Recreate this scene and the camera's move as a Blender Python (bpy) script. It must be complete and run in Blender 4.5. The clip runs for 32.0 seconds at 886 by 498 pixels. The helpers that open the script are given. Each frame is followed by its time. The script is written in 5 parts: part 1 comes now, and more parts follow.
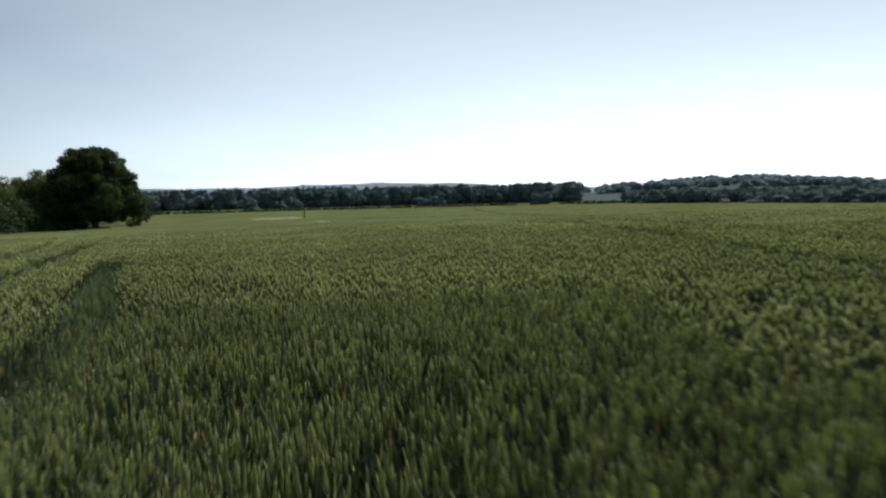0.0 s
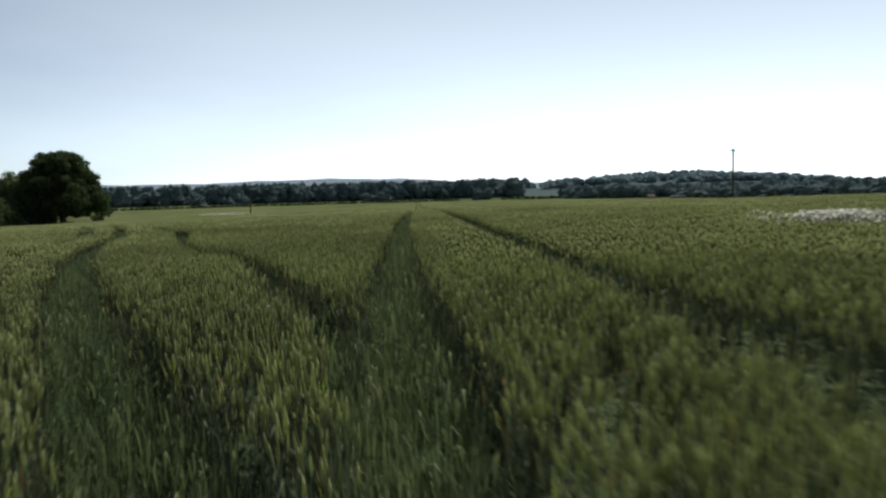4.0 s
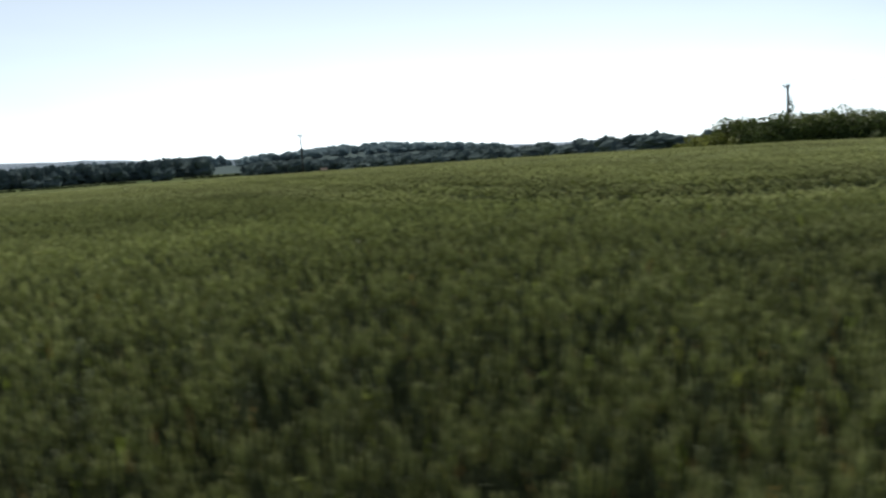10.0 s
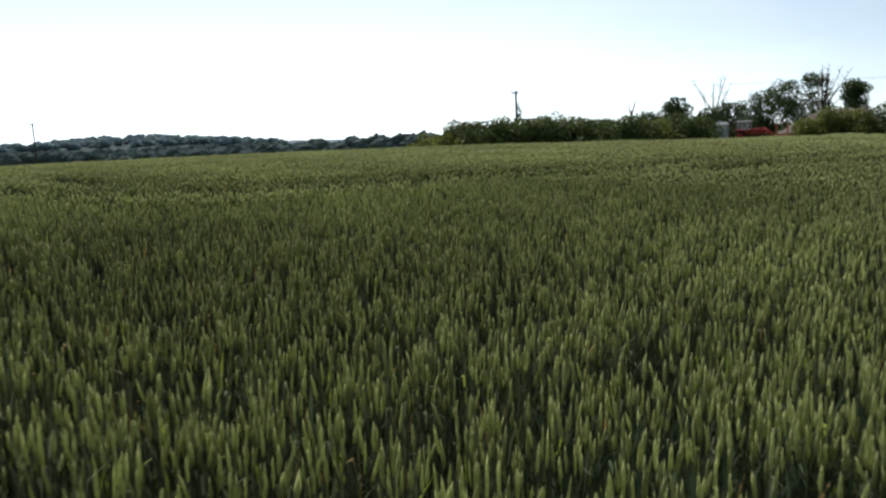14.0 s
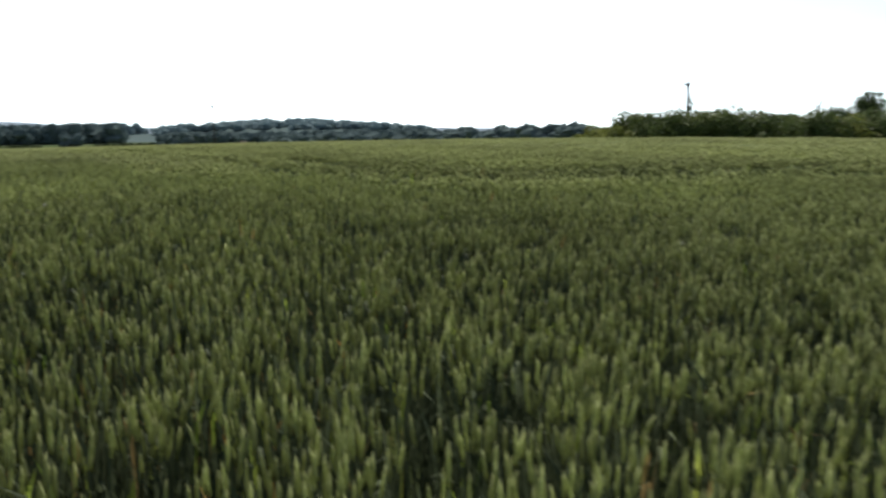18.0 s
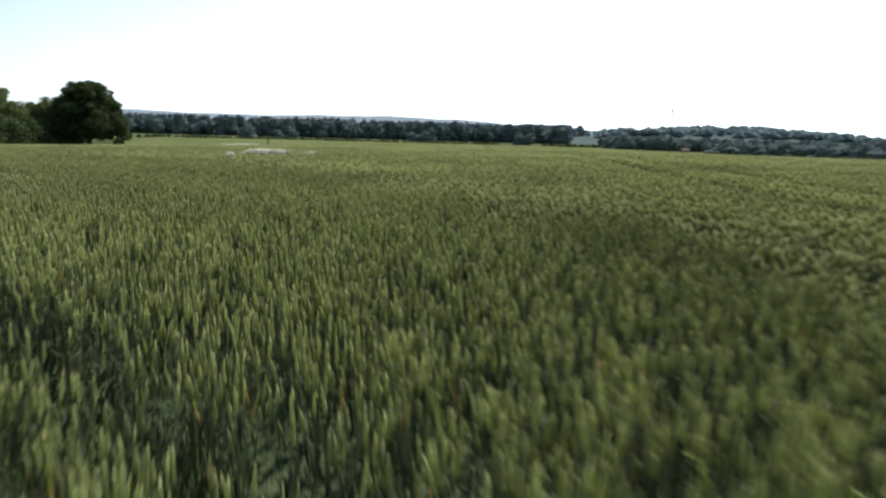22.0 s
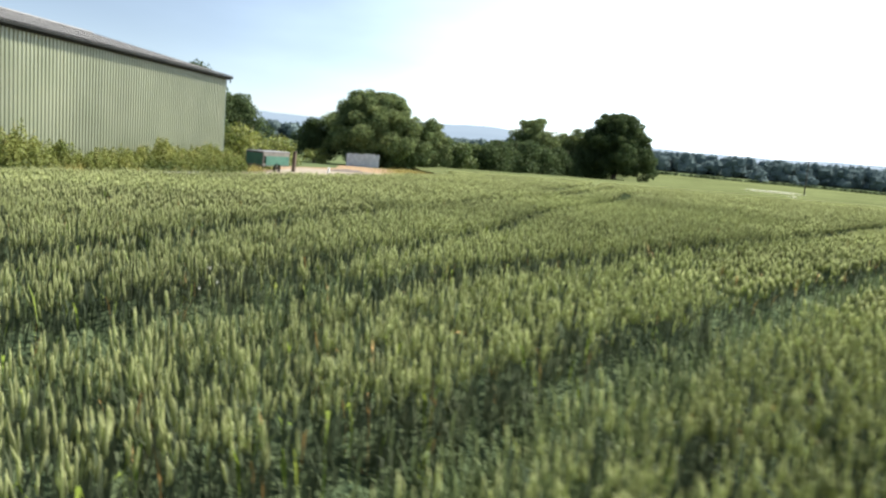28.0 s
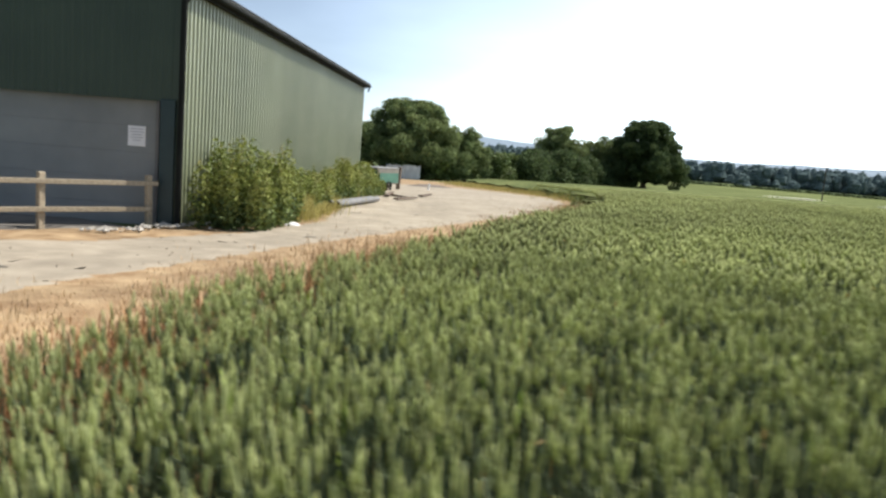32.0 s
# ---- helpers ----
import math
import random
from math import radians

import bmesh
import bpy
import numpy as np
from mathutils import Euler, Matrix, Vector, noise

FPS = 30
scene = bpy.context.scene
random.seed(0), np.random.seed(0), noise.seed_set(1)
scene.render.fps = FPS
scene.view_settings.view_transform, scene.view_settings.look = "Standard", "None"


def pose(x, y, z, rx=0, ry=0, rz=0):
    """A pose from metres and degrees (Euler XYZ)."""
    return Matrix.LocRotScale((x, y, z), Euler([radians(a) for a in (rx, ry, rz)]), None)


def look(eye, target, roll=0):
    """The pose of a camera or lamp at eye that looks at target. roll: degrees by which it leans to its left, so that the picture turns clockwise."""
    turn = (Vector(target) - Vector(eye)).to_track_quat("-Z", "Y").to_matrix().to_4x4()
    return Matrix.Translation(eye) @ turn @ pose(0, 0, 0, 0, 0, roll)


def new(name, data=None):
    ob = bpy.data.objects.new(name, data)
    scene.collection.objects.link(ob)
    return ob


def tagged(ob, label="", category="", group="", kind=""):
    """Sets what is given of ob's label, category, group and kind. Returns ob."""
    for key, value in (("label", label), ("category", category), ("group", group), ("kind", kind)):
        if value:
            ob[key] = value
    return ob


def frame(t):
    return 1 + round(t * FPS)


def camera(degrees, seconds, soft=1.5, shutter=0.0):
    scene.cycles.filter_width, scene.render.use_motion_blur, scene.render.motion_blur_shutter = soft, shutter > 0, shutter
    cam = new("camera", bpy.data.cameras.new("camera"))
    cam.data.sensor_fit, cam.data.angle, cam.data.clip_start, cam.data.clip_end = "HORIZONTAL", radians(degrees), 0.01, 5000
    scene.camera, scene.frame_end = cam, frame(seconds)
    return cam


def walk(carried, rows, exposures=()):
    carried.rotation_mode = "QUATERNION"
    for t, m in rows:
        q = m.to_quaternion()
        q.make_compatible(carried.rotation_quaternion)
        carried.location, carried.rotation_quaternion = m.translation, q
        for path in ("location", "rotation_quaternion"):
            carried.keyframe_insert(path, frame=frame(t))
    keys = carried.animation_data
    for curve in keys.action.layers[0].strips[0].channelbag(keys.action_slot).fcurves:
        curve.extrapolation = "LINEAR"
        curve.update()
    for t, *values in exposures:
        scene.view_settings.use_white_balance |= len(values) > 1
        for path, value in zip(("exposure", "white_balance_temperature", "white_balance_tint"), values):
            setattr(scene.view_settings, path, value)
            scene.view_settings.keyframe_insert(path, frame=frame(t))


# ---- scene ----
cam = camera(62.0, 32.0, soft=2.5, shutter=0.26)
PATH = [
    (0, (0.054, -0.020, -0.382), (0.041, 9.954, -1.101), -1.27),
    (0.5, (0.622, -2.328, -0.331), (0.706, 7.646, -1.049), -1.53),
    (1, (1.188, -4.606, -0.233), (1.509, 5.363, -0.960), -1.52),
    (1.5, (1.736, -6.900, -0.164), (2.147, 3.064, -0.900), -1.57),
    (2, (2.267, -9.257, -0.172), (2.759, 0.703, -0.923), -1.53),
    (2.5, (2.729, -11.624, -0.183), (3.284, -1.669, -0.949), -1.61),
    (4.5, (4.712, -21.267, -0.151), (5.369, -11.322, -0.963), -1.37),
    (5, (5.373, -23.624, -0.124), (6.030, -13.681, -0.962), -1.48),
    (5.5, (6.063, -25.963, -0.090), (6.745, -16.023, -0.943), -1.51),
    (6, (6.860, -28.322, -0.046), (7.501, -18.381, -0.917), -1.50),
    (6.5, (7.732, -30.758, -0.047), (8.367, -20.817, -0.927), -1.51),
    (7, (8.664, -33.213, -0.039), (9.235, -23.269, -0.932), -1.50),
    (7.5, (9.748, -35.651, -0.003), (10.228, -25.705, -0.924), -1.45),
    (8, (10.983, -38.057, 0.055), (11.466, -28.115, -0.906), -1.48),
    (8.5, (12.359, -40.365, 0.120), (12.985, -30.437, -0.906), -1.76),
    (9, (13.908, -42.462, 0.172), (15.712, -32.687, -0.929), -2.51),
    (9.5, (15.614, -44.225, 0.188), (18.723, -34.799, -1.028), -3.33),
    (10, (17.301, -45.627, 0.128), (21.590, -36.690, -1.183), -3.76),
    (10.5, (18.607, -46.473, -0.091), (23.802, -38.038, -1.456), -3.86),
    (11, (19.727, -46.785, -0.230), (25.747, -38.927, -1.649), -3.78),
    (11.5, (20.357, -47.059, -0.271), (26.843, -39.589, -1.733), -3.59),
    (12, (20.621, -47.297, -0.236), (27.229, -39.941, -1.728), -3.23),
    (12.5, (20.686, -47.458, -0.162), (27.215, -40.031, -1.656), -2.73),
    (13, (20.594, -47.559, -0.083), (27.097, -40.111, -1.581), -2.52),
    (13.5, (20.434, -47.605, -0.028), (27.008, -40.220, -1.525), -2.45),
    (15.5, (18.781, -48.967, -0.075), (25.593, -41.815, -1.640), -2.26),
    (16, (18.794, -48.538, -0.205), (25.495, -41.283, -1.774), -2.07),
    (16.5, (18.854, -48.015, -0.309), (25.530, -40.747, -1.928), -1.88),
    (17, (18.916, -47.462, -0.309), (25.623, -40.221, -1.920), -1.85),
    (17.5, (18.984, -46.885, -0.226), (25.567, -39.527, -1.815), -1.79),
    (18, (18.914, -46.459, -0.020), (24.085, -38.049, -1.614), -0.76),
    (18.5, (19.061, -45.915, 0.111), (22.747, -36.752, -1.459), 0.09),
    (19, (19.177, -44.953, 0.171), (22.512, -35.655, -1.386), 0.55),
    (19.5, (19.342, -43.875, 0.159), (22.479, -34.508, -1.396), 0.69),
    (20, (19.542, -42.315, 0.146), (21.514, -32.643, -1.458), 0.73),
    (20.5, (19.704, -40.396, 0.106), (20.780, -30.584, -1.495), 0.83),
    (21, (19.706, -38.313, 0.106), (20.513, -28.473, -1.481), 1.04),
    (21.5, (19.482, -36.101, 0.117), (19.948, -26.239, -1.467), 1.18),
    (22, (19.005, -33.689, 0.118), (18.892, -23.813, -1.448), 1.59),
    (22.5, (18.315, -31.324, 0.138), (17.183, -21.515, -1.440), 2.24),
    (23, (17.514, -29.140, 0.164), (15.148, -19.558, -1.444), 2.95),
    (23.5, (16.674, -27.349, 0.174), (13.472, -18.016, -1.451), 3.36),
    (24, (15.661, -25.507, 0.189), (11.651, -16.495, -1.451), 3.86),
    (24.5, (14.447, -23.531, 0.150), (9.728, -14.872, -1.508), 4.17),
    (25, (13.222, -21.658, 0.123), (7.699, -13.487, -1.531), 4.59),
    (25.5, (12.058, -20.072, 0.079), (6.115, -12.196, -1.544), 4.68),
    (27.5, (8.267, -16.666, 0.062), (2.112, -8.927, -1.427), 5.37),
    (28, (7.072, -16.472, -0.045), (1.065, -8.607, -1.476), 5.16),
    (28.5, (5.875, -16.403, -0.100), (0.023, -8.408, -1.457), 5.13),
    (29, (4.582, -16.496, -0.121), (-1.295, -8.518, -1.465), 5.22),
    (29.5, (3.249, -16.740, -0.147), (-2.558, -8.707, -1.470), 5.16),
    (30, (1.939, -17.072, -0.198), (-3.891, -9.056, -1.523), 5.19),
    (30.5, (0.653, -17.449, -0.258), (-5.134, -9.402, -1.582), 5.28),
    (31, (-0.676, -17.844, -0.310), (-6.454, -9.791, -1.636), 5.20),
    (31.5, (-2.007, -18.155, -0.364), (-7.678, -10.022, -1.668), 4.97),
    (32, (-3.290, -18.370, -0.421), (-9.026, -10.283, -1.731), 4.66),
]
EXPOSURES = [(0.0, -0.5), (8.0, -0.5), (11.0, -0.35), (15.5, -0.2), (17.0, 0.1), (18.5, 0.0), (21.0, 0.0), (23.0, 0.5), (25.0, 0.95), (28.0, 1.0), (32.0, 0.65)]
walk(cam, [(t, look(eye, target, roll)) for t, eye, target, roll in PATH], EXPOSURES)

# ---- light: hazy summer afternoon, sun high over the far woods ----
SUN_AZ, SUN_EL = radians(25), radians(50)
world = bpy.data.worlds.new("sky")
scene.world = world
world.use_nodes = True
wn, wl = world.node_tree.nodes, world.node_tree.links
wn.clear()
w_out, w_bg, w_sky = wn.new("ShaderNodeOutputWorld"), wn.new("ShaderNodeBackground"), wn.new("ShaderNodeTexSky")
w_sky.sky_type, w_sky.sun_disc = "NISHITA", False
w_sky.sun_elevation, w_sky.sun_rotation = SUN_EL, SUN_AZ
w_sky.air_density, w_sky.dust_density, w_sky.ozone_density = 0.8, 0.0, 4.0
w_bg.inputs["Strength"].default_value = 0.15
# a thin veil of high cloud whitens and brightens the blue towards the sun
w_co, w_map, w_noise, w_bw, w_tint, w_mix, w_gain, w_dot, w_add, w_veil, w_rng = (wn.new("ShaderNode" + k) for k in (
    "TexCoord", "Mapping", "TexNoise", "RGBToBW", "VectorMath", "MixRGB", "VectorMath", "VectorMath", "Math", "MapRange", "MapRange"))
w_map.inputs["Scale"].default_value = (1.0, 1.6, 5.0)
w_noise.inputs["Scale"].default_value, w_noise.inputs["Detail"].default_value = 1.6, 5.0
w_tint.operation, w_gain.operation, w_dot.operation, w_add.operation = "SCALE", "SCALE", "DOT_PRODUCT", "MULTIPLY_ADD"
w_tint.inputs[0].default_value = (0.89, 1.0, 1.08)
w_dot.inputs[1].default_value = (math.sin(SUN_AZ) * math.cos(SUN_EL), math.cos(SUN_AZ) * math.cos(SUN_EL), math.sin(SUN_EL))
w_add.inputs[1].default_value = 0.26
for node, low, high in ((w_veil, 0.52, 0.85), (w_rng, 0.54, 1.75)):
    node.interpolation_type = "SMOOTHSTEP"
    node.inputs["From Min"].default_value, node.inputs["From Max"].default_value = 0.24, 0.90
    node.inputs["To Min"].default_value, node.inputs["To Max"].default_value = low, high
    wl.new(w_add.outputs["Value"], node.inputs["Value"])
wl.new(w_co.outputs["Generated"], w_map.inputs["Vector"])
wl.new(w_map.outputs["Vector"], w_noise.inputs["Vector"])
wl.new(w_co.outputs["Generated"], w_dot.inputs[0])
wl.new(w_noise.outputs["Fac"], w_add.inputs[0])
wl.new(w_dot.outputs["Value"], w_add.inputs[2])
wl.new(w_sky.outputs["Color"], w_bw.inputs["Color"])
wl.new(w_bw.outputs["Val"], w_tint.inputs["Scale"])
wl.new(w_veil.outputs["Result"], w_mix.inputs["Fac"])
wl.new(w_sky.outputs["Color"], w_mix.inputs["Color1"])
wl.new(w_tint.outputs["Vector"], w_mix.inputs["Color2"])
wl.new(w_mix.outputs["Color"], w_gain.inputs[0])
wl.new(w_rng.outputs["Result"], w_gain.inputs["Scale"])
wl.new(w_gain.outputs["Vector"], w_bg.inputs["Color"])
wl.new(w_bg.outputs["Background"], w_out.inputs["Surface"])
sun = new("sun", bpy.data.lights.new("sun", "SUN"))
sun.data.energy, sun.data.angle, sun.data.color = 5.0, radians(0.6), (1.0, 0.94, 0.84)
sun.matrix_world = look((0, 0, 60), (-math.sin(SUN_AZ) * 10, -math.cos(SUN_AZ) * 10, 60 - 10 * math.tan(SUN_EL)))


# ---- materials ----
def material(name, base, vary=None, scale=1.0, rough=0.8, metal=0.0, bump=0.0, bump_scale=20.0, translucent=0.0,
             island=0.0, coarse=0.0, coarse_scale=0.1, stretch=None, spec=0.3, obj_random=0.0):
    """Noise-varied surface: base to vary at one scale, value shifts per piece and over metres at another."""
    m = bpy.data.materials.new(name)
    m.use_nodes = True
    n, l = m.node_tree.nodes, m.node_tree.links
    b = n["Principled BSDF"]
    out = n["Material Output"]
    geo = n.new("ShaderNodeNewGeometry")
    vec = geo.outputs["Position"]
    if stretch:
        mp = n.new("ShaderNodeMapping")
        mp.inputs["Scale"].default_value = stretch
        l.new(vec, mp.inputs["Vector"])
        vec = mp.outputs["Vector"]
    nz = n.new("ShaderNodeTexNoise")
    nz.inputs["Scale"].default_value, nz.inputs["Detail"].default_value = scale, 5.0
    l.new(vec, nz.inputs["Vector"])
    rp = n.new("ShaderNodeValToRGB")
    rp.color_ramp.elements[0].position, rp.color_ramp.elements[1].position = 0.32, 0.68
    rp.color_ramp.elements[0].color, rp.color_ramp.elements[1].color = (*base, 1), (*(vary or base), 1)
    l.new(nz.outputs["Fac"], rp.inputs["Fac"])
    colour = rp.outputs["Color"]

    def scaled(colour, source, amount):
        mr = n.new("ShaderNodeMapRange")
        mr.inputs["To Min"].default_value, mr.inputs["To Max"].default_value = 1 - amount, 1 + amount
        l.new(source, mr.inputs["Value"])
        mx = n.new("ShaderNodeVectorMath")
        mx.operation = "SCALE"
        l.new(colour, mx.inputs[0])
        l.new(mr.outputs["Result"], mx.inputs["Scale"])
        return mx.outputs["Vector"]

    if island:
        colour = scaled(colour, geo.outputs["Random Per Island"], island)
    if obj_random:
        oi = n.new("ShaderNodeObjectInfo")
        colour = scaled(colour, oi.outputs["Random"], obj_random)
    if coarse:
        nc = n.new("ShaderNodeTexNoise")
        nc.inputs["Scale"].default_value, nc.inputs["Detail"].default_value = coarse_scale, 3.0
        l.new(geo.outputs["Position"], nc.inputs["Vector"])
        mr = n.new("ShaderNodeMapRange")
        mr.inputs["From Min"].default_value, mr.inputs["From Max"].default_value = 0.3, 0.7
        l.new(nc.outputs["Fac"], mr.inputs["Value"])
        colour = scaled(colour, mr.outputs["Result"], coarse)
    l.new(colour, b.inputs["Base Color"])
    b.inputs["Roughness"].default_value, b.inputs["Metallic"].default_value = rough, metal
    b.inputs["Specular IOR Level"].default_value = spec
    if bump:
        nb = n.new("ShaderNodeTexNoise")
        nb.inputs["Scale"].default_value, nb.inputs["Detail"].default_value = bump_scale, 4.0
        l.new(vec, nb.inputs["Vector"])
        bp = n.new("ShaderNodeBump")
        bp.inputs["Strength"].default_value, bp.inputs["Distance"].default_value = min(bump, 1.0), 0.05 * max(bump, 1.0)
        l.new(nb.outputs["Fac"], bp.inputs["Height"])
        l.new(bp.outputs["Normal"], b.inputs["Normal"])
    if translucent:
        tr = n.new("ShaderNodeBsdfTranslucent")
        l.new(colour, tr.inputs["Color"])
        mix = n.new("ShaderNodeMixShader")
        mix.inputs["Fac"].default_value = translucent
        l.new(b.outputs["BSDF"], mix.inputs[1])
        l.new(tr.outputs["BSDF"], mix.inputs[2])
        l.new(mix.outputs["Shader"], out.inputs["Surface"])
    return m


M_EAR = material("wheat ear", (0.336, 0.374, 0.174), (0.492, 0.524, 0.265), 70.0, 0.75, translucent=0.56, island=0.24, coarse=0.2, coarse_scale=0.22, spec=0.2)
M_BLADE = material("wheat leaf", (0.054, 0.076, 0.045), (0.098, 0.118, 0.066), 1.3, 0.7, translucent=0.3, spec=0.08, island=0.4, coarse=0.25, coarse_scale=0.22)
M_LIME = material("fresh lime wheat leaf", (0.22, 0.34, 0.05), (0.36, 0.42, 0.08), 2.0, 0.55, translucent=0.4, island=0.3)
M_REGROW = material("blue-green wheat regrowth", (0.095, 0.14, 0.062), (0.17, 0.21, 0.092), 1.8, 0.65, translucent=0.4, island=0.35, spec=0.2)
M_STRAW = material("dying orange wheat leaf", (0.34, 0.20, 0.06), (0.46, 0.33, 0.14), 2.0, 0.7, translucent=0.3, island=0.3)
M_CANOPY = material("wheat canopy", (0.104, 0.127, 0.057), (0.148, 0.168, 0.073), 1.6, 0.9, bump=1.2, bump_scale=5.0, coarse=0.3, coarse_scale=0.06, spec=0.0)
# trodden leaves, coloured darker still for the shade inside wheel marks
M_LOW = material("trodden wheat darkened for mark shade", (0.05, 0.075, 0.042), (0.095, 0.122, 0.063), 9.0, 0.9, bump=1.5, bump_scale=16.0, spec=0.0)
# crop floor soil, its colour darkened to stand in for shade between plants
M_EARTH_SHADE = material("soil under the crop darkened for the shade between plants", (0.02, 0.029, 0.013), (0.045, 0.058, 0.024), 6.0, 0.95, bump=1.0, bump_scale=16.0, spec=0.0)
M_FIELD = material("pasture", (0.075, 0.105, 0.05), (0.115, 0.14, 0.068), 0.02, 0.95, coarse=0.25, coarse_scale=0.006, bump=0.6, bump_scale=3.0, spec=0.0)
M_TRACK = material("pale crushed stone", (0.262, 0.225, 0.175), (0.35, 0.303, 0.238), 2.2, 0.95, bump=0.4, bump_scale=40.0, coarse=0.15, coarse_scale=0.5)
M_DRY = material("bleached dry grass", (0.34, 0.23, 0.125), (0.48, 0.36, 0.22), 6.0, 0.9, island=0.4, translucent=0.2)
M_RUSTY = material("rust-brown dead stalks", (0.24, 0.115, 0.05), (0.40, 0.235, 0.115), 5.0, 0.9, island=0.4, translucent=0.2)
M_APRON = material("yard concrete darkened for shed shade", (0.11, 0.10, 0.09), (0.19, 0.175, 0.155), 1.5, 0.95, bump=0.3, bump_scale=20.0, coarse=0.2, coarse_scale=0.6)
M_VERGE = material("trodden dead grass", (0.22, 0.14, 0.075), (0.37, 0.268, 0.158), 3.0, 0.95, bump=0.5, bump_scale=30.0, coarse=0.25, coarse_scale=0.8)
M_YELLOW = material("yellowing grass", (0.30, 0.28, 0.08), (0.42, 0.36, 0.14), 4.0, 0.9, island=0.4, translucent=0.25)
M_GRASS = material("green grass", (0.10, 0.17, 0.04), (0.19, 0.25, 0.07), 4.0, 0.9, island=0.4, translucent=0.3)
M_OAK = material("oak leaves", (0.055, 0.086, 0.036), (0.10, 0.136, 0.056), 0.7, 0.75, spec=0.1, island=0.45, translucent=0.36)
M_ASH = material("ash leaves", (0.12, 0.168, 0.07), (0.24, 0.285, 0.12), 0.7, 0.75, spec=0.1, island=0.45, translucent=0.3)
M_HEDGE = material("hedge leaves", (0.075, 0.115, 0.035), (0.15, 0.19, 0.06), 0.5, 0.65, island=0.45, translucent=0.25)
M_BRAMBLE = material("bramble and nettle leaves", (0.125, 0.165, 0.038), (0.26, 0.275, 0.075), 1.2, 0.65, island=0.45, translucent=0.3)
# far foliage: bluish aerial haze is painted into the base colour
M_FAR = material("distant woodland with haze in its colour", (0.135, 0.185, 0.19), (0.16, 0.21, 0.206), 0.02, 0.95, spec=0.0, island=0.06, translucent=0.3)
M_FARTHER = material("far woodland with bluer haze in its colour", (0.27, 0.36, 0.39), (0.33, 0.42, 0.44), 0.02, 0.95, spec=0.0, island=0.06, translucent=0.5)
M_BARK = material("grey bark", (0.09, 0.07, 0.05), (0.16, 0.13, 0.10), 6.0, 0.95, bump=1.0, bump_scale=20.0)
M_DEADWOOD = material("bare bleached wood", (0.30, 0.26, 0.22), (0.42, 0.38, 0.33), 5.0, 0.9)
M_POLE = material("weathered pole timber", (0.06, 0.05, 0.04), (0.11, 0.09, 0.07), 3.0, 0.9, stretch=(8, 8, 0.6))
M_RAIL = material("weathered fence timber", (0.27, 0.23, 0.17), (0.40, 0.34, 0.25), 3.0, 0.85, stretch=(6, 6, 6), bump=0.3, bump_scale=25)
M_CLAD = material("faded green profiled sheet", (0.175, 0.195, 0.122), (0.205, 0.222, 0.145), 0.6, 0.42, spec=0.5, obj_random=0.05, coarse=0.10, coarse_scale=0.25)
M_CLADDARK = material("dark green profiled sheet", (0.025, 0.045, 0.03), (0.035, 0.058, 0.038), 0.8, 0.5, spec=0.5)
M_ROOF = material("weathered fibre cement", (0.20, 0.195, 0.185), (0.29, 0.28, 0.265), 1.2, 0.9, bump=0.3, bump_scale=20, obj_random=0.1)
M_GUTTER = material("black gutter plastic", (0.012, 0.014, 0.013), (0.022, 0.024, 0.022), 2.0, 0.8, spec=0.1)
M_DOOR = material("grey steel door slats", (0.19, 0.20, 0.205), (0.24, 0.25, 0.25), 1.0, 0.5, spec=0.5, coarse=0.1, coarse_scale=0.8)
M_TEAL = material("dark teal painted steel", (0.008, 0.026, 0.032), (0.014, 0.038, 0.043), 2.0, 0.45, spec=0.5)
M_ZINC = material("dull galvanised steel", (0.34, 0.35, 0.36), (0.46, 0.47, 0.48), 2.5, 0.45, metal=0.6)
M_PAPER = material("white printed notice", (0.78, 0.78, 0.80), (0.82, 0.82, 0.84), 5.0, 0.7)
M_INK = material("grey print", (0.30, 0.30, 0.34), (0.36, 0.36, 0.4), 5.0, 0.7)
M_PIPE = material("grey corrugated pipe", (0.13, 0.13, 0.13), (0.20, 0.195, 0.19), 2.0, 0.6)
M_BLACK = material("black of pipe bores, windows and exhaust", (0.008, 0.008, 0.008), (0.015, 0.015, 0.015), 3.0, 0.9)
M_PLANK = material("dark old planks", (0.09, 0.065, 0.05), (0.16, 0.12, 0.09), 3.0, 0.9)
M_RUBBLE = material("pale concrete rubble", (0.30, 0.28, 0.25), (0.46, 0.43, 0.39), 4.0, 0.95, bump=0.8, bump_scale=15)
M_FLOWER = material("white mayweed petals", (0.80, 0.79, 0.68), (0.86, 0.85, 0.76), 8.0, 0.8, translucent=0.5)
M_THISTLE = material("thistle flower heads", (0.58, 0.42, 0.44), (0.78, 0.67, 0.64), 9.0, 0.8, island=0.3)
M_WHITE = material("white plastic", (0.72, 0.73, 0.76), (0.80, 0.80, 0.82), 2.0, 0.45)
M_RED = material("faded red machine paint", (0.42, 0.035, 0.025), (0.52, 0.06, 0.04), 2.0, 0.4, spec=0.5)
M_TYRE = material("black tyre rubber", (0.015, 0.015, 0.015), (0.03, 0.028, 0.026), 5.0, 0.85)
M_HEAP = material("heaped grey-brown earth", (0.12, 0.102, 0.088), (0.19, 0.16, 0.14), 1.2, 0.95, bump=1.2, bump_scale=6.0)
M_BOARD = material("peeling whitewashed boards", (0.50, 0.48, 0.52), (0.76, 0.74, 0.76), 2.2, 0.9, stretch=(3, 3, 0.8))
M_TARP = material("faded green tarpaulin", (0.045, 0.125, 0.09), (0.07, 0.17, 0.12), 2.0, 0.6)
